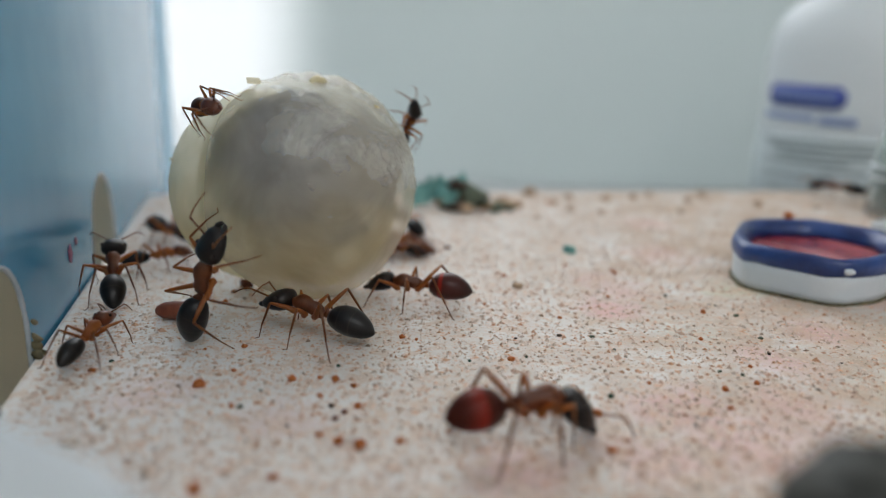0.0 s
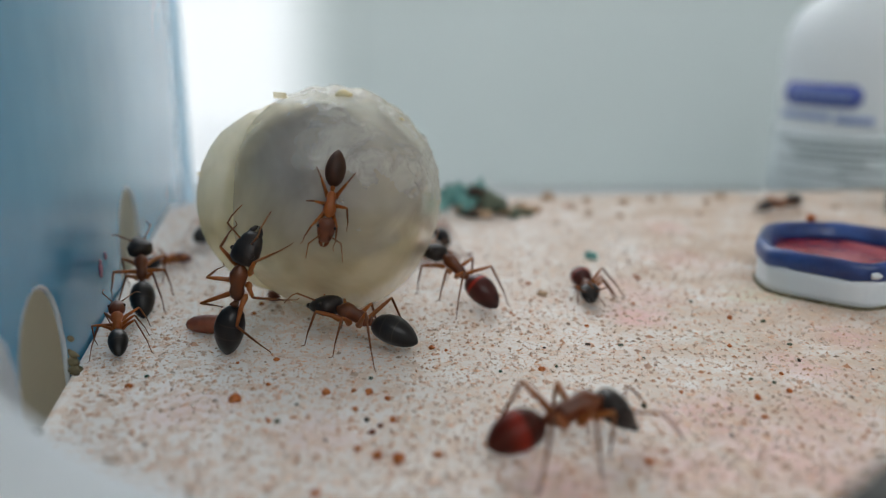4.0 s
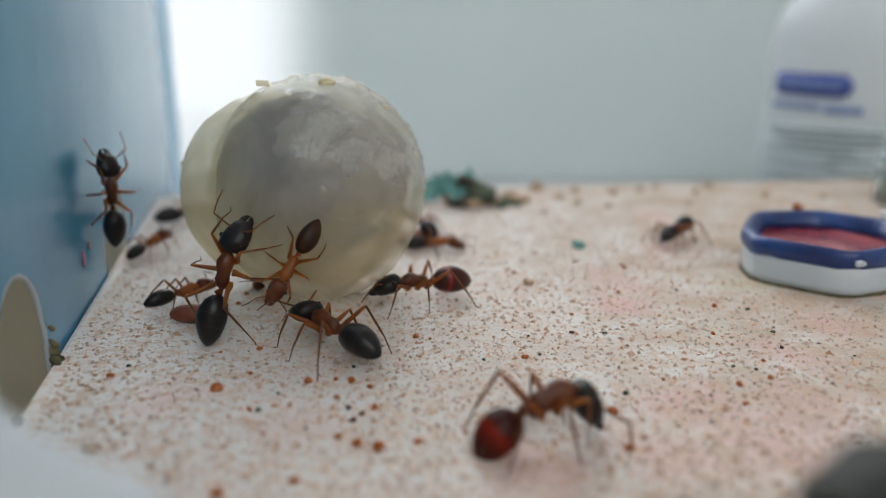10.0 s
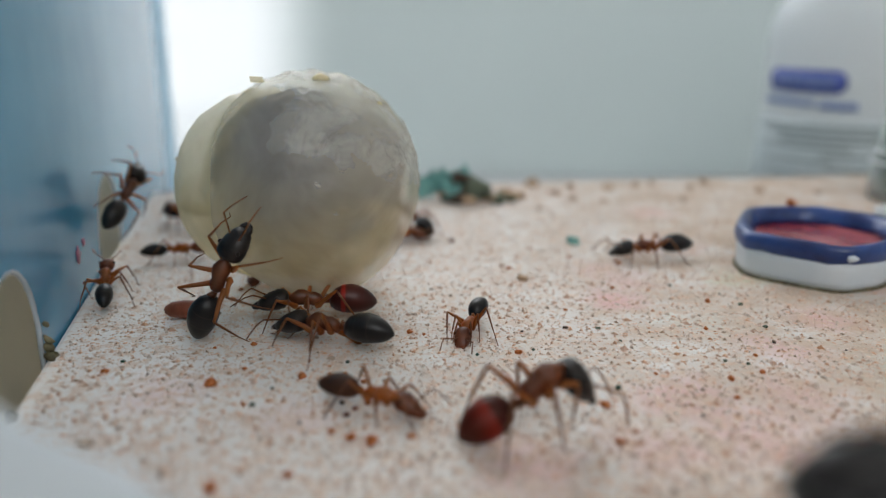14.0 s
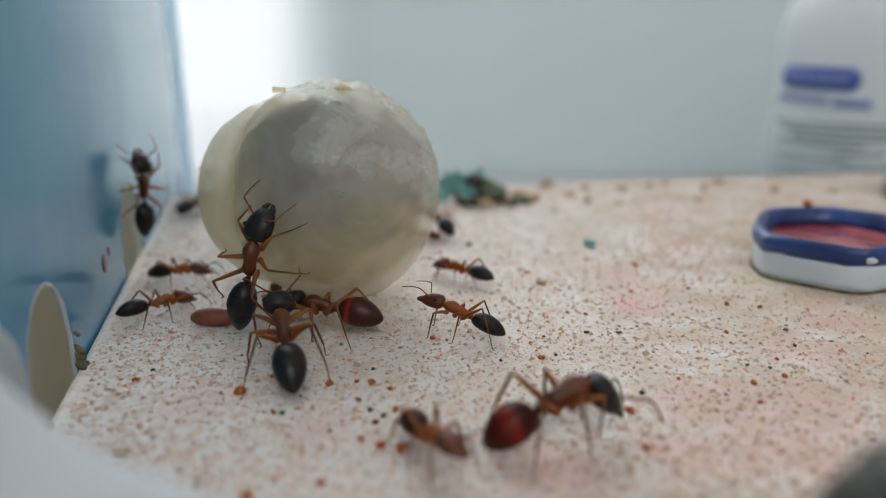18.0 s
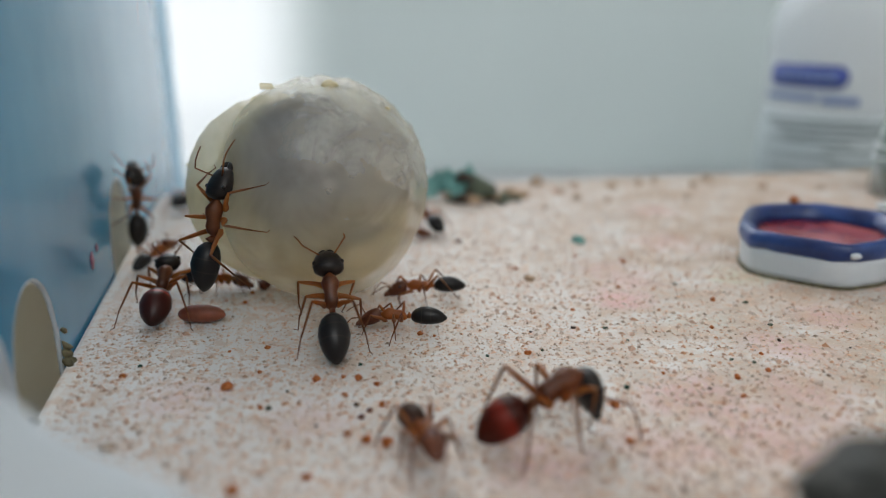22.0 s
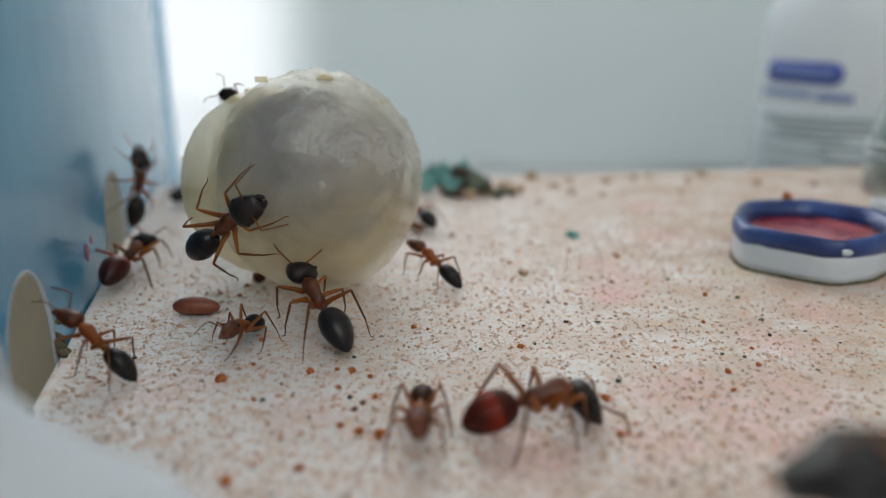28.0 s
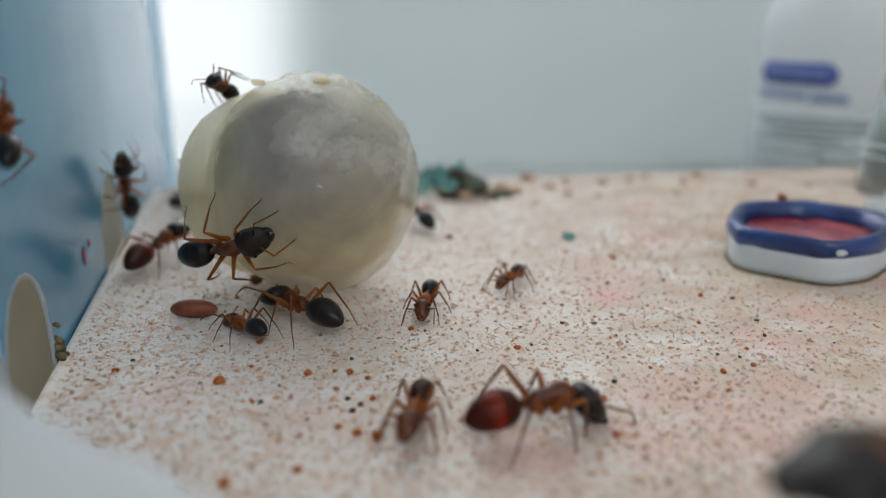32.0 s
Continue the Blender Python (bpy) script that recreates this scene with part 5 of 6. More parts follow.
        (24, -47.97, 108.23, 9.73, -0.038, 0.755, -0.389, 0.526),
        (25, -49.67, 113.60, 10.17, 0.272, 0.609, -0.226, 0.710),
        (25.5, -48.19, 108.80, 10.54, 0.069, 0.732, -0.358, 0.575),
        (27.5, -47.95, 109.37, 10.72, 0.303, 0.640, -0.199, 0.677),
        (28, -48.09, 112.94, 9.86, 0.355, 0.667, -0.152, 0.638),
        (30, -48.29, 108.53, 8.75, -0.079, 0.740, -0.402, 0.534),
        (32, -47.81, 108.44, 10.71, 0.037, 0.761, -0.366, 0.535),
    ],
    "F": [
        (0, -34.70, 69.77, 2.71, 0.743, 0.077, -0.087, 0.660),
        (1, -36.60, 72.54, 2.42, 0.531, 0.065, -0.041, 0.844),
        (2, -38.52, 75.98, 2.12, 0.503, 0.031, -0.018, 0.864),
        (3, -40.11, 77.82, 2.34, 0.528, 0.056, -0.035, 0.847),
        (3.5, -39.17, 75.62, 3.10, 0.498, 0.146, -0.085, 0.851),
        (5.5, -34.26, 79.29, 2.58, 0.820, 0.055, -0.081, 0.563),
        (6, -31.63, 79.03, 2.56, 0.854, 0.049, -0.081, 0.512),
        (7, -32.91, 83.56, 3.02, 0.732, 0.106, -0.117, 0.663),
        (8, -35.80, 86.22, 2.52, 0.661, 0.067, -0.059, 0.745),
        (9, -35.44, 88.27, 2.29, 0.785, 0.037, -0.047, 0.617),
        (10, -32.48, 86.77, 2.02, 0.911, 0.010, -0.021, 0.412),
        (11, -40.45, 88.27, 2.77, 0.621, 0.096, -0.077, 0.774),
        (12, -41.51, 87.43, 3.13, 0.606, 0.136, -0.106, 0.777),
        (13, -41.93, 87.06, 3.02, 0.561, 0.129, -0.089, 0.813),
        (14, -41.80, 86.76, 3.19, 0.570, 0.148, -0.105, 0.802),
        (14.5, -40.17, 87.36, 3.00, 0.713, 0.107, -0.111, 0.684),
        (16.5, -40.36, 87.60, 3.06, 0.757, 0.104, -0.125, 0.632),
        (17, -38.43, 86.61, 2.80, 0.828, 0.070, -0.107, 0.545),
        (18, -37.17, 84.49, 1.90, 0.933, 0.003, -0.007, 0.359),
        (19, -36.04, 82.13, 1.46, 0.913, -0.021, 0.047, 0.404),
        (20, -39.29, 85.13, 2.50, 0.723, 0.060, -0.064, 0.685),
        (21, -42.22, 92.52, 2.58, 0.694, 0.070, -0.068, 0.713),
        (22, -43.27, 103.21, 2.57, 0.793, 0.058, -0.076, 0.601),
        (23, -43.27, 114.86, 2.27, 0.789, 0.035, -0.044, 0.612),
        (24, -27.63, 114.37, 1.50, 0.924, 0.000, 0.000, 0.383),
        (32, -17.53, 117.24, 1.50, 0.973, 0.000, 0.000, 0.230),
    ],
    "H": [
        (0, -4.94, 112.00, 1.50, 1.000, 0.000, 0.000, 0.000),
        (9.5, -4.94, 112.00, 1.50, 1.000, 0.000, 0.000, 0.000),
        (10.5, 3.05, 116.61, 1.50, 0.995, 0.000, 0.000, 0.099),
        (10.75, 4.11, 119.33, 1.69, 0.925, 0.003, 0.003, -0.379),
        (11, 5.17, 122.05, 1.88, 0.640, 0.006, 0.005, -0.768),
        (12, 5.85, 99.81, 1.56, 0.524, 0.041, 0.025, -0.851),
        (12.5, 5.31, 100.15, 1.81, 0.075, 0.014, 0.018, -0.997),
        (13, 4.77, 100.49, 2.07, -0.390, -0.015, 0.006, -0.921),
        (13.5, 3.89, 88.45, 1.63, 0.106, 0.035, 0.035, -0.993),
        (14, 3.01, 76.40, 1.20, 0.576, 0.076, 0.054, -0.812),
        (14.5, 1.99, 68.14, 1.91, 0.548, 0.003, 0.002, -0.836),
        (16.5, 0.64, 72.29, 1.73, 0.105, 0.026, 0.003, -0.994),
        (17, 1.25, 76.30, 2.39, -0.274, -0.055, 0.016, -0.960),
        (18, -0.74, 76.20, 3.53, -0.064, -0.204, 0.013, -0.977),
        (19, -1.63, 75.76, 3.14, -0.035, -0.150, 0.005, -0.988),
        (20, -2.15, 77.10, 2.48, -0.214, -0.067, 0.015, -0.974),
        (21, -6.22, 79.71, 1.94, 0.054, -0.000, -0.000, -0.999),
        (22, -6.42, 77.91, 1.88, -0.055, 0.007, -0.000, -0.998),
        (23, -16.83, 75.95, 2.28, 0.111, -0.037, -0.004, -0.993),
        (23.5, -20.53, 74.32, 1.82, 0.017, 0.015, 0.000, -1.000),
        (24, -28.38, 68.94, 2.06, 0.151, -0.016, -0.002, -0.988),
        (25, -32.72, 65.90, 3.29, 0.172, -0.166, -0.029, -0.971),
        (25.5, -33.80, 65.83, 4.04, 0.129, -0.272, -0.037, -0.953),
        (27.5, -33.03, 62.59, 4.69, 0.073, -0.369, -0.029, -0.926),
        (28, -33.71, 63.44, 4.55, -0.124, -0.348, 0.047, -0.928),
        (29, -34.24, 63.88, 3.19, -0.193, -0.157, 0.031, -0.968),
        (30, -34.99, 65.02, 4.72, -0.096, -0.377, 0.039, -0.921),
        (30.6, -41.25, 72.51, 5.62, 0.352, -0.678, -0.085, -0.640),
        (31, -35.86, 60.33, 12.94, 0.279, -0.732, 0.092, -0.615),
        (31.3, -35.54, 59.58, 16.35, 0.304, -0.737, 0.109, -0.594),
        (31.6, -35.00, 58.26, 22.12, 0.363, -0.737, 0.153, -0.549),
        (31.8, -36.32, 60.15, 23.59, 0.074, -0.684, -0.173, -0.705),
        (32, -37.63, 62.04, 25.06, -0.231, -0.483, -0.461, -0.707),
    ],
    "G": [
        (0, -6.94, 116.00, 1.50, 1.000, 0.000, 0.000, 0.000),
        (15.5, -6.94, 116.00, 1.50, 1.000, 0.000, 0.000, 0.000),
        (16.5, -4.49, 115.08, 1.94, 0.799, -0.000, 0.000, -0.601),
        (17, -2.03, 100.39, 1.94, 0.782, 0.000, 0.000, -0.623),
        (17.5, -1.26, 98.81, 2.04, 0.288, -0.015, 0.005, -0.957),
        (18, -0.50, 97.22, 2.14, -0.309, -0.025, 0.008, -0.951),
        (19, -1.68, 92.33, 1.77, 0.237, 0.021, 0.005, -0.971),
        (20, -1.15, 93.28, 2.76, -0.189, -0.102, 0.020, -0.976),
        (21, -4.46, 89.89, 1.94, 0.339, -0.000, -0.000, -0.941),
        (22, -3.98, 88.42, 1.90, 0.038, 0.004, 0.000, -0.999),
        (23, 0.36, 91.32, 2.81, -0.022, -0.105, 0.002, -0.994),
        (24, -1.14, 89.55, 4.04, -0.062, -0.250, 0.016, -0.966),
        (25, -1.74, 89.80, 5.15, -0.148, -0.437, 0.073, -0.884),
        (25.5, -1.46, 89.96, 5.49, -0.203, -0.495, 0.120, -0.836),
        (27.5, -1.53, 89.96, 5.09, -0.142, -0.430, 0.069, -0.889),
        (28, -1.76, 91.35, 3.91, -0.319, -0.243, 0.085, -0.912),
        (28.6, -2.78, 92.06, 1.83, -0.328, 0.013, -0.005, -0.944),
        (29, -4.77, 89.54, 1.17, 0.073, 0.092, 0.007, -0.993),
        (30, -7.28, 83.92, 1.38, 0.081, 0.061, 0.005, -0.995),
        (31, -3.31, 84.27, 2.09, 0.518, -0.016, -0.010, -0.855),
        (32, -2.05, 81.91, 1.79, 0.649, 0.014, 0.012, -0.761),
    ],
    "I": [
        (0, -6.16, 124.22, 3.39, 0.464, 0.116, -0.061, 0.876),
        (6, -5.04, 123.36, 3.42, 0.487, 0.117, -0.066, 0.863),
        (9, -5.24, 121.74, 3.40, 0.483, 0.115, -0.064, 0.865),
        (13, -5.21, 121.44, 3.39, 0.483, 0.114, -0.064, 0.866),
        (19, -4.32, 124.00, 3.46, 0.489, 0.121, -0.069, 0.861),
        (23, -4.28, 123.63, 3.39, 0.497, 0.114, -0.066, 0.858),
        (28, -4.87, 122.92, 3.32, 0.483, 0.108, -0.060, 0.867),
        (32, -4.55, 123.36, 3.46, 0.486, 0.121, -0.068, 0.863),
    ],
    "J": [
        (0, -43.28, 116.02, 2.41, 0.938, 0.003, 0.007, -0.347),
        (1, -43.28, 117.12, 2.34, 0.938, 0.005, 0.014, -0.346),
        (2, -40.48, 115.63, 2.68, 0.925, -0.007, -0.017, -0.379),
        (2.5, -41.71, 120.48, 2.54, 0.988, -0.007, -0.006, 0.156),
        (3, -42.94, 125.33, 2.41, 0.764, -0.005, 0.006, 0.645),
        (6, -42.02, 122.68, 2.33, 0.748, -0.010, 0.011, 0.664),
        (9, -43.91, 125.91, 2.03, 0.759, -0.029, 0.034, 0.650),
        (10.5, -48.15, 134.56, 2.44, 0.978, -0.022, 0.001, 0.209),
        (12, -52.39, 143.22, 2.84, 0.958, -0.010, -0.033, -0.284),
        (14, -44.56, 124.91, 3.35, 0.933, -0.030, -0.079, -0.350),
        (14.5, -45.46, 127.03, 3.26, 0.939, -0.025, -0.071, -0.336),
        (15.5, -48.38, 133.80, 3.00, 0.985, -0.006, -0.052, 0.164),
        (16.5, -51.30, 140.56, 2.74, 0.782, 0.015, -0.019, 0.622),
        (17, -51.35, 141.07, 2.74, 0.787, 0.015, -0.020, 0.616),
        (20, -50.44, 139.77, 2.59, 0.789, 0.006, -0.008, 0.615),
        (23, -51.53, 145.98, 2.15, 0.791, -0.021, 0.027, 0.611),
        (24, -51.42, 145.53, 2.46, 0.987, -0.017, -0.000, 0.161),
        (25, -51.30, 145.08, 2.78, 0.944, -0.009, -0.027, -0.328),
        (26.5, -50.65, 143.90, 2.28, 0.986, -0.030, 0.016, 0.164),
        (28, -50.00, 142.72, 1.78, 0.785, -0.043, 0.055, 0.616),
        (32, -48.69, 139.89, 2.07, 0.784, -0.025, 0.032, 0.619),
    ],
    "K": [
        (0, -39.40, 101.69, 2.18, 0.963, 0.012, -0.043, 0.265),
        (1, -44.40, 108.31, 1.56, 0.871, -0.018, 0.032, 0.490),
        (2, -45.06, 107.59, 1.62, 0.838, -0.016, 0.025, 0.545),
        (3, -45.69, 108.76, 1.24, 0.859, -0.041, 0.069, 0.506),
        (3.5, -44.91, 107.87, 1.35, 0.851, -0.034, 0.056, 0.521),
        (5.5, -43.95, 106.50, 2.14, 0.836, 0.021, -0.033, 0.547),
        (6, -43.28, 105.93, 2.27, 0.948, 0.017, -0.053, 0.313),
        (7, -44.14, 107.24, 1.92, 0.916, 0.004, -0.009, 0.402),
        (8, -44.09, 107.93, 1.62, 0.865, -0.015, 0.025, 0.502),
        (9, -42.64, 105.94, 2.70, 0.973, 0.022, -0.108, 0.203),
        (10, -45.15, 108.48, 2.65, 0.816, 0.061, -0.088, 0.569),
        (11, -45.36, 109.56, 2.54, 0.808, 0.054, -0.075, 0.582),
        (12, -41.75, 106.83, 2.92, 0.972, 0.026, -0.124, 0.200),
        (13, -42.28, 110.97, 2.28, 0.906, 0.024, -0.052, 0.419),
        (14, -39.04, 105.17, 1.81, 0.987, -0.001, 0.005, 0.163),
        (14.5, -38.23, 101.65, 2.28, 0.986, -0.009, -0.057, -0.155),
        (17, -40.54, 100.27, 1.27, 0.996, 0.003, 0.075, -0.043),
        (18, -38.84, 96.18, 2.41, 0.991, -0.008, -0.075, -0.109),
        (19, -34.77, 96.27, 1.62, 0.946, -0.010, 0.029, 0.324),
        (20, -32.98, 92.50, 2.14, 0.977, -0.008, -0.038, -0.211),
        (21, -30.60, 92.91, 1.91, 0.999, 0.000, -0.008, 0.038),
        (22, -30.81, 92.75, 1.67, 1.000, 0.000, 0.023, -0.015),
        (23, -30.23, 91.78, 1.86, 0.998, -0.000, -0.003, -0.056),
        (24, -27.57, 88.01, 1.84, 0.968, -0.000, 0.000, -0.249),
        (25, -25.90, 84.38, 1.51, 0.998, 0.002, 0.044, -0.041),
        (25.5, -26.05, 83.61, 1.11, 0.993, 0.006, 0.098, -0.065),
        (26.5, -22.92, 77.38, 1.90, 0.897, -0.042, 0.012, -0.440),
        (27.5, -19.79, 71.14, 2.69, 0.659, -0.085, -0.075, -0.744),
        (28, -21.27, 69.98, 3.01, 0.654, -0.117, -0.103, -0.740),
        (29, -23.52, 73.39, 1.84, 0.132, -0.000, -0.000, -0.991),
        (30, -22.82, 75.84, 1.15, -0.434, 0.083, -0.040, -0.896),
        (31, -23.28, 75.27, 1.10, -0.412, 0.090, -0.041, -0.906),
        (32, -22.66, 75.71, 1.30, -0.419, 0.065, -0.030, -0.905),
    ],
    "L": [
        (0, -24.85, 79.69, 24.57, 0.783, 0.327, -0.249, -0.467),
        (1, -24.22, 81.60, 25.88, 0.855, 0.290, -0.242, -0.355),
        (2, -18.84, 82.35, 26.29, 0.866, 0.305, 0.094, -0.384),
        (2.5, -16.82, 77.92, 23.59, 0.799, 0.313, 0.141, -0.494),
        (3, -15.76, 77.96, 22.41, 0.719, 0.437, 0.392, -0.373),
        (3.5, -13.92, 77.57, 19.32, 0.646, 0.343, 0.456, -0.507),
        (5.5, -16.74, 74.41, 12.57, 0.492, 0.255, 0.547, -0.628),
        (6, -16.38, 74.40, 11.77, 0.476, 0.206, 0.587, -0.622),
        (7, -17.00, 74.24, 10.93, 0.425, 0.130, 0.637, -0.630),
        (8, -16.34, 74.34, 9.63, 0.465, 0.137, 0.643, -0.594),
        (9, -16.92, 74.24, 8.84, 0.466, 0.123, 0.650, -0.588),
        (10, -16.68, 74.24, 8.81, 0.482, 0.140, 0.638, -0.585),
        (11, -16.82, 74.40, 7.18, 0.470, 0.292, 0.452, -0.699),
        (12, -17.53, 75.33, 3.90, 0.507, 0.304, 0.440, -0.676),
        (13, -15.15, 67.93, 1.44, 0.791, 0.038, 0.049, -0.609),
        (14, -5.53, 58.27, 1.69, 0.984, 0.005, 0.030, -0.176),
        (14.5, -4.33, 57.14, 1.81, 0.979, 0.003, 0.015, -0.201),
        (16.5, -3.64, 52.50, 2.67, 0.883, -0.043, -0.083, -0.460),
        (17, -3.18, 51.77, 2.75, 0.871, -0.050, -0.091, -0.480),
        (18, -2.95, 50.85, 2.73, 0.850, -0.052, -0.086, -0.516),
        (19, -2.47, 50.13, 2.93, 0.854, -0.064, -0.109, -0.505),
        (20, -2.61, 50.24, 2.81, 0.830, -0.061, -0.092, -0.547),
        (21, -2.53, 50.29, 2.91, 0.810, -0.071, -0.101, -0.573),
        (22, -2.47, 50.67, 2.70, 0.812, -0.056, -0.078, -0.576),
        (23, -2.26, 50.27, 2.73, 0.800, -0.060, -0.081, -0.591),
        (24, -2.19, 50.25, 2.65, 0.779, -0.056, -0.071, -0.620),
        (25, -2.04, 50.32, 2.77, 0.779, -0.066, -0.083, -0.619),
        (28, -2.25, 52.60, 2.69, 0.690, -0.069, -0.066, -0.718),
        (30, -3.34, 54.19, 2.61, 0.715, -0.059, -0.061, -0.694),
        (32, -2.42, 53.88, 2.33, 0.657, -0.038, -0.033, -0.752),
    ],
    "N": [
        (0, 92.07, 170.96, 3.04, 0.240, 0.054, -0.013, 0.969),
        (1, 91.01, 170.17, 2.20, 0.227, -0.016, 0.004, 0.974),
        (2, 84.97, 160.60, 2.72, 0.463, 0.029, -0.015, 0.886),
        (3, 78.70, 161.64, 1.94, 0.516, -0.040, 0.024, 0.855),
        (3.25, 75.21, 158.62, 2.14, 0.159, -0.025, 0.012, 0.987),
        (3.5, 71.72, 155.60, 2.34, -0.221, -0.006, -0.001, 0.975),
        (5.5, 55.45, 146.06, 1.51, -0.259, -0.087, -0.024, 0.962),
        (6, 48.27, 132.29, 2.40, -0.532, -0.000, -0.000, 0.847),
        (7, 48.01, 133.93, 2.05, -0.260, -0.035, -0.009, 0.965),
        (8, 50.39, 137.14, 2.17, -0.207, -0.022, -0.005, 0.978),
        (9, 42.52, 121.81, 2.40, -0.540, 0.000, 0.000, 0.842),
        (10, 37.92, 118.90, 2.40, -0.460, 0.000, 0.000, 0.888),
        (11, 36.43, 111.35, 2.40, -0.508, -0.000, -0.000, 0.861),
        (12, 36.21, 115.09, 1.75, -0.189, -0.065, -0.012, 0.980),
        (13, 32.75, 109.99, 2.40, -0.440, 0.000, 0.000, 0.898),
        (14, 30.69, 106.39, 2.16, -0.071, -0.024, -0.002, 0.997),
        (14.5, 30.78, 106.06, 2.14, -0.062, -0.026, -0.002, 0.998),
        (14.8333, 36.74, 114.45, 2.06, 0.416, -0.022, -0.001, 0.909),
        (15.1667, 42.70, 122.83, 1.98, 0.795, -0.012, -0.001, 0.606),
        (15.5, 48.65, 131.22, 1.90, 0.987, 0.000, 0.000, 0.160),
        (16.4, 85.68, 150.61, 1.90, 0.997, 0.000, 0.000, 0.082),
        (17.5, 128.69, 150.00, 1.90, 1.000, 0.000, 0.000, 0.000),
        (32, 128.69, 150.00, 1.90, 1.000, 0.000, 0.000, 0.000),
    ],
    "O": [
        (0, -6.94, 110.00, 1.60, 1.000, 0.000, 0.000, 0.000),
        (1, -0.02, 127.18, 2.22, 0.913, -0.015, -0.033, -0.405),
        (1.5, -0.12, 131.51, 1.94, 0.843, 0.000, 0.000, -0.539),
        (2, 1.30, 127.09, 1.94, 0.875, -0.000, -0.000, -0.483),
        (2.5, 5.84, 121.47, 1.73, 0.938, 0.009, 0.025, -0.345),
        (3, 12.76, 105.94, 1.94, 0.702, 0.000, 0.000, -0.713),
        (3.5, 12.80, 98.20, 1.94, 0.686, 0.000, 0.000, -0.728),
        (5.5, 39.64, 73.61, 2.58, 0.847, -0.043, -0.069, -0.526),
        (6, 41.38, 63.34, 2.70, 0.736, -0.065, -0.072, -0.670),
        (7, 73.02, 70.79, 1.60, 0.982, -0.000, 0.000, -0.189),
        (13, 73.02, 70.79, 2.50, 0.982, 0.000, 0.000, -0.191),
        (14, 73.02, 70.79, 2.50, 0.643, 0.000, 0.000, -0.766),
        (15, 70.00, 70.50, 2.50, 0.044, 0.000, 0.000, -0.999),
        (15.7, 36.00, 67.00, 2.50, 0.044, 0.000, 0.000, -0.999),
        (16.1, 24.73, 59.31, 2.50, 0.574, 0.000, 0.000, -0.819),
        (16.5, 27.73, 53.31, 2.50, 0.792, 0.000, 0.000, -0.611),
        (16.8, 32.73, 48.81, 2.50, 0.792, 0.000, 0.000, -0.611),
        (17.2, 45.73, 45.31, 2.50, 0.985, 0.000, 0.000, -0.174),
        (32, 45.73, 45.31, 2.50, 0.985, 0.000, 0.000, -0.174),
    ],
    "Q": [
        (0, -4.16, 99.68, 21.43, 0.540, -0.619, -0.007, -0.570),
        (0.2, -6.78, 101.44, 22.61, 0.264, -0.531, -0.215, -0.776),
        (0.4, -9.39, 103.20, 23.80, -0.058, -0.354, -0.386, -0.850),
        (2, -16.46, 106.62, 19.23, 0.045, -0.248, -0.579, -0.775),
        (32, -16.46, 106.62, 19.23, 0.045, -0.248, -0.579, -0.775),
    ],
    "R": [
        (0, -22.19, 104.60, 17.42, 0.721, -0.524, -0.421, -0.170),
        (27, -22.83, 102.24, 19.93, 0.769, -0.265, -0.374, -0.445),
        (28, -27.93, 100.23, 23.22, 0.573, 0.032, -0.488, -0.657),
        (28.5, -26.99, 100.10, 24.23, 0.563, -0.002, -0.471, -0.679),
        (29, -26.19, 100.10, 25.14, 0.565, -0.032, -0.452, -0.690),
        (29.5, -26.55, 99.27, 25.57, 0.518, -0.030, -0.458, -0.722),
        (30, -26.54, 98.86, 25.51, 0.521, -0.019, -0.450, -0.725),
        (31, -28.41, 94.75, 26.56, 0.656, 0.128, -0.353, -0.654),
        (32, -28.34, 94.75, 26.38, 0.667, 0.118, -0.364, -0.640),
    ],
    "S": [
        (0, -7.02, 118.00, 1.40, 1.000, 0.000, 0.000, 0.000),
        (28.5, -7.02, 118.00, 1.40, 1.000, 0.000, 0.000, 0.000),
        (29, -0.64, 122.98, 1.45, 0.963, -0.008, 0.030, 0.267),
        (29.3, 1.66, 123.12, 1.76, 0.983, 0.003, -0.014, 0.183),
        (30, 7.63, 126.36, 2.62, 0.992, -0.002, -0.122, -0.015),
        (30.6, 14.21, 127.81, 1.46, 0.979, -0.006, 0.029, 0.200),
        (30.8, 14.70, 121.71, 1.26, 0.968, 0.028, 0.054, -0.243),
        (31, 15.19, 115.62, 1.06, 0.765, 0.056, 0.067, -0.638),
        (31.3, 12.53, 106.05, 1.42, 0.683, 0.025, 0.024, -0.729),
        (31.6, 10.48, 96.10, 1.86, 0.606, -0.024, -0.018, -0.795),
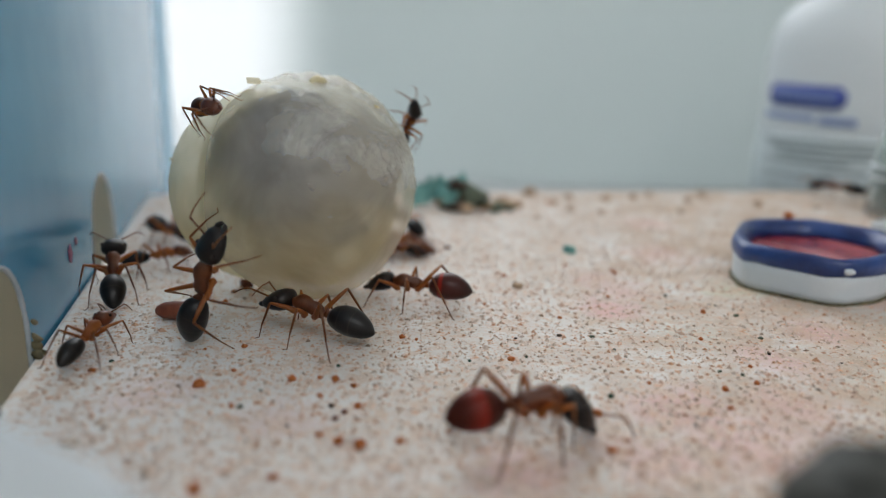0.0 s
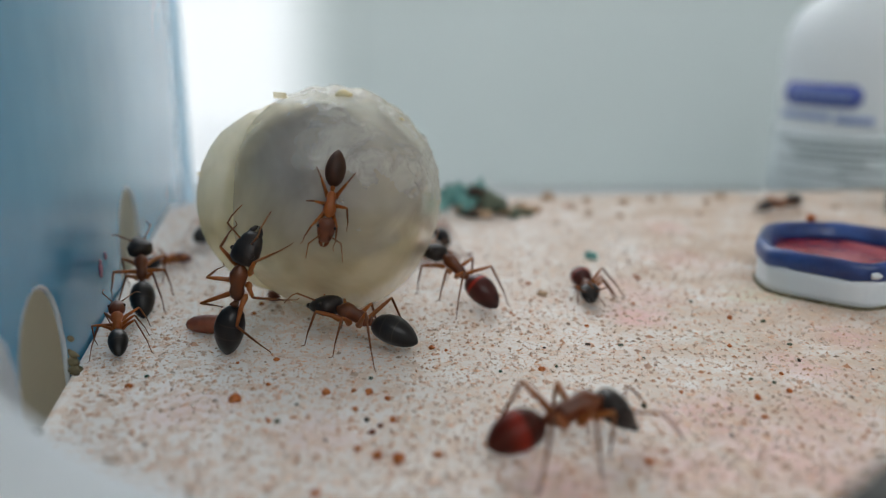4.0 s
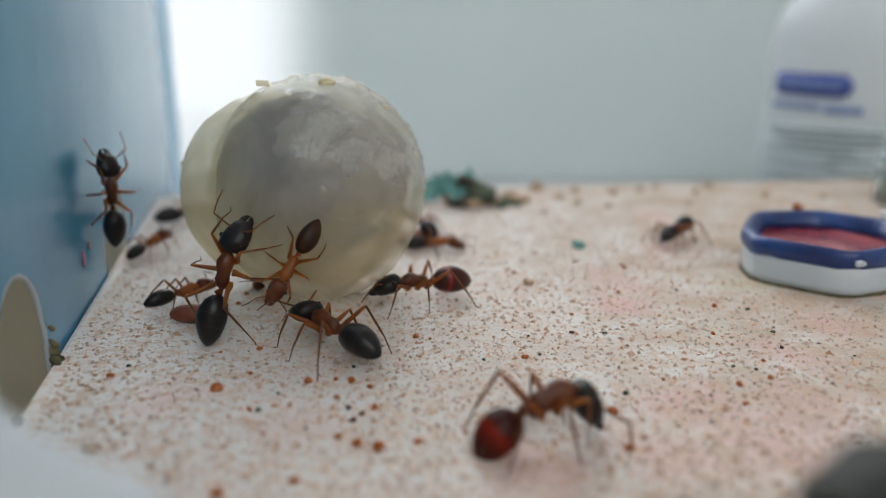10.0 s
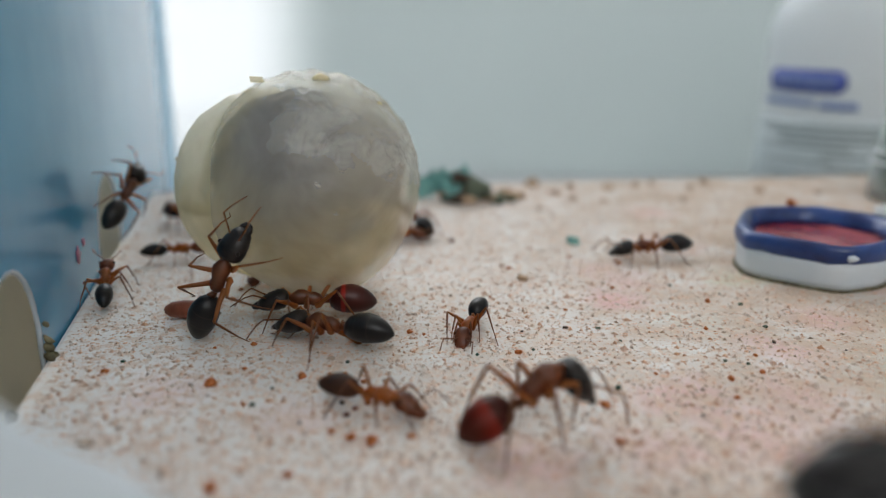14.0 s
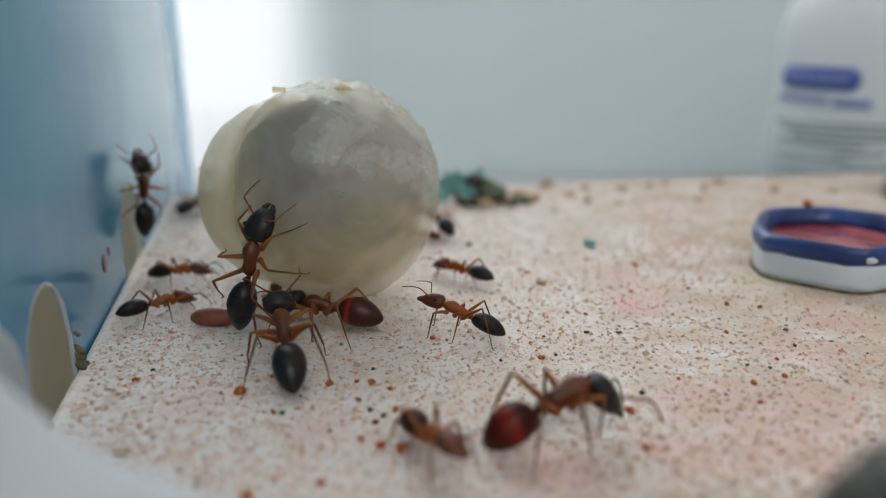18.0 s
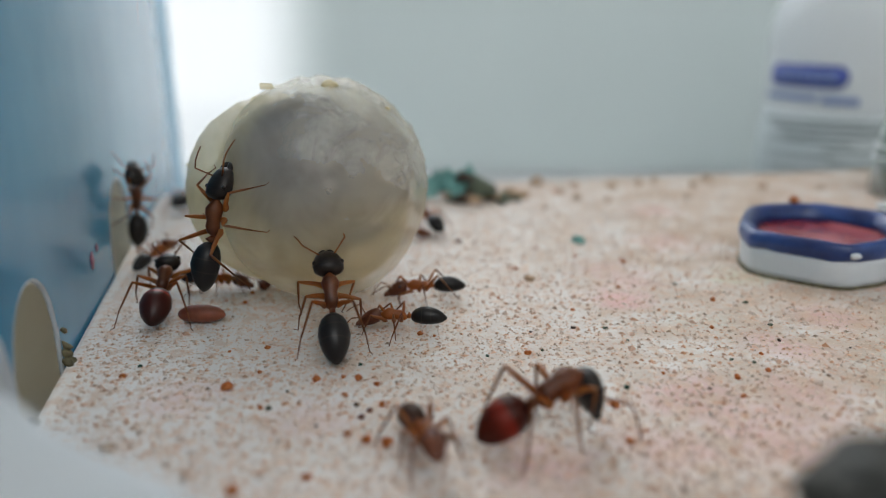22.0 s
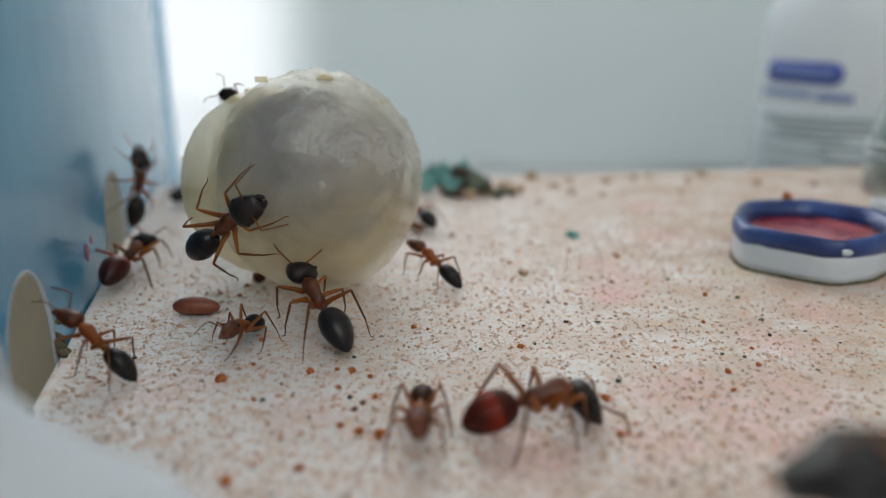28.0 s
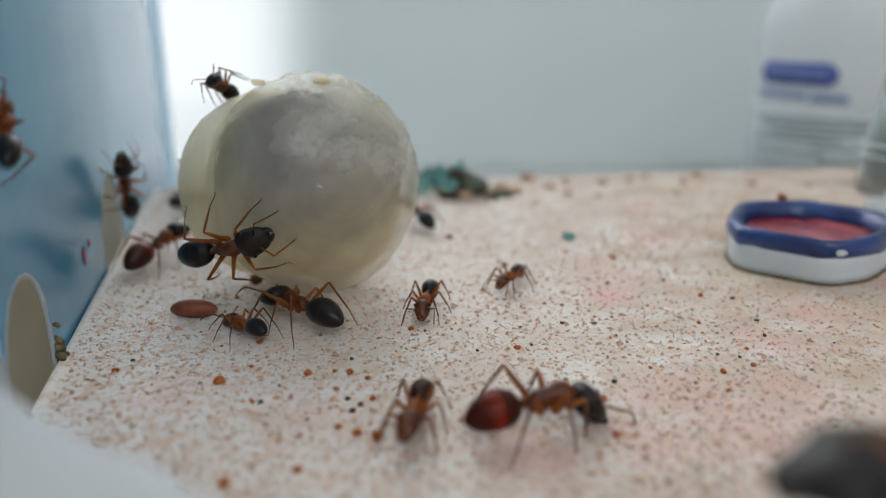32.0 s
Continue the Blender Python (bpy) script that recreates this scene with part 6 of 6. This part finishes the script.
        (32, 8.93, 90.50, 1.87, 0.514, -0.027, -0.016, -0.857),
    ],
    "U": [
        (0, 40.69, 25.00, 13.88, 1.000, 0.000, 0.012, 0.000),
        (13, 40.69, 25.00, 13.88, 1.000, 0.000, 0.012, 0.000),
        (13.4, 29.69, 25.21, 13.97, 0.999, 0.001, 0.025, -0.031),
        (14, 21.23, 24.93, 14.45, 0.998, 0.002, 0.038, -0.050),
        (16.5, 20.43, 24.73, 14.59, 0.998, 0.002, 0.044, -0.050),
        (17.2, 29.69, 25.21, 14.05, 0.999, 0.001, 0.037, -0.031),
        (18, 40.69, 25.00, 13.88, 1.000, 0.000, 0.012, 0.000),
        (23.3, 40.69, 25.00, 13.88, 1.000, 0.000, 0.012, 0.000),
        (24, 23.18, 24.73, 14.45, 0.998, 0.002, 0.037, -0.050),
        (25, 21.60, 24.25, 14.50, 0.998, 0.002, 0.050, -0.038),
        (28, 20.60, 23.77, 14.45, 0.998, 0.001, 0.057, -0.025),
        (32, 20.70, 23.47, 14.45, 0.998, 0.002, 0.063, -0.025),
    ],
}
ANTS = {name: ant(kind, length, stooped) for name, (kind, length, stooped) in {
    "A": ("amber", 14.4, True),
    "B": ("major", 13.37, False),
    "C": ("major", 13.37, False),
    "D": ("red", 12.91, False),
    "E": ("major", 11.99, False),
    "F": ("minor", 9.22, False),
    "H": ("minor", 9.68, False),
    "G": ("minor", 9.68, False),
    "I": ("dark", 11.06, False),
    "J": ("dark", 12.45, False),
    "K": ("minor", 9.22, False),
    "L": ("tawny", 9.68, False),
    "N": ("dark", 11.99, False),
    "O": ("red", 10.8, False),
    "Q": ("dark", 9.22, False),
    "R": ("dark", 9.22, False),
    "S": ("minor", 8.30, False),
    "U": ("dark", 11.99, False),
}.items()}


def motions():
    for n, (name, made) in enumerate(ANTS.items()):
        rows = [(t, Matrix.LocRotScale(mmv(x, y, z), Quaternion((w, i, j, k)), None)) for t, x, y, z, w, i, j, k in ANT_ROWS[name]]
        stride(made, rows, 40 + n, STOOP if name == "A" else ())


motions()
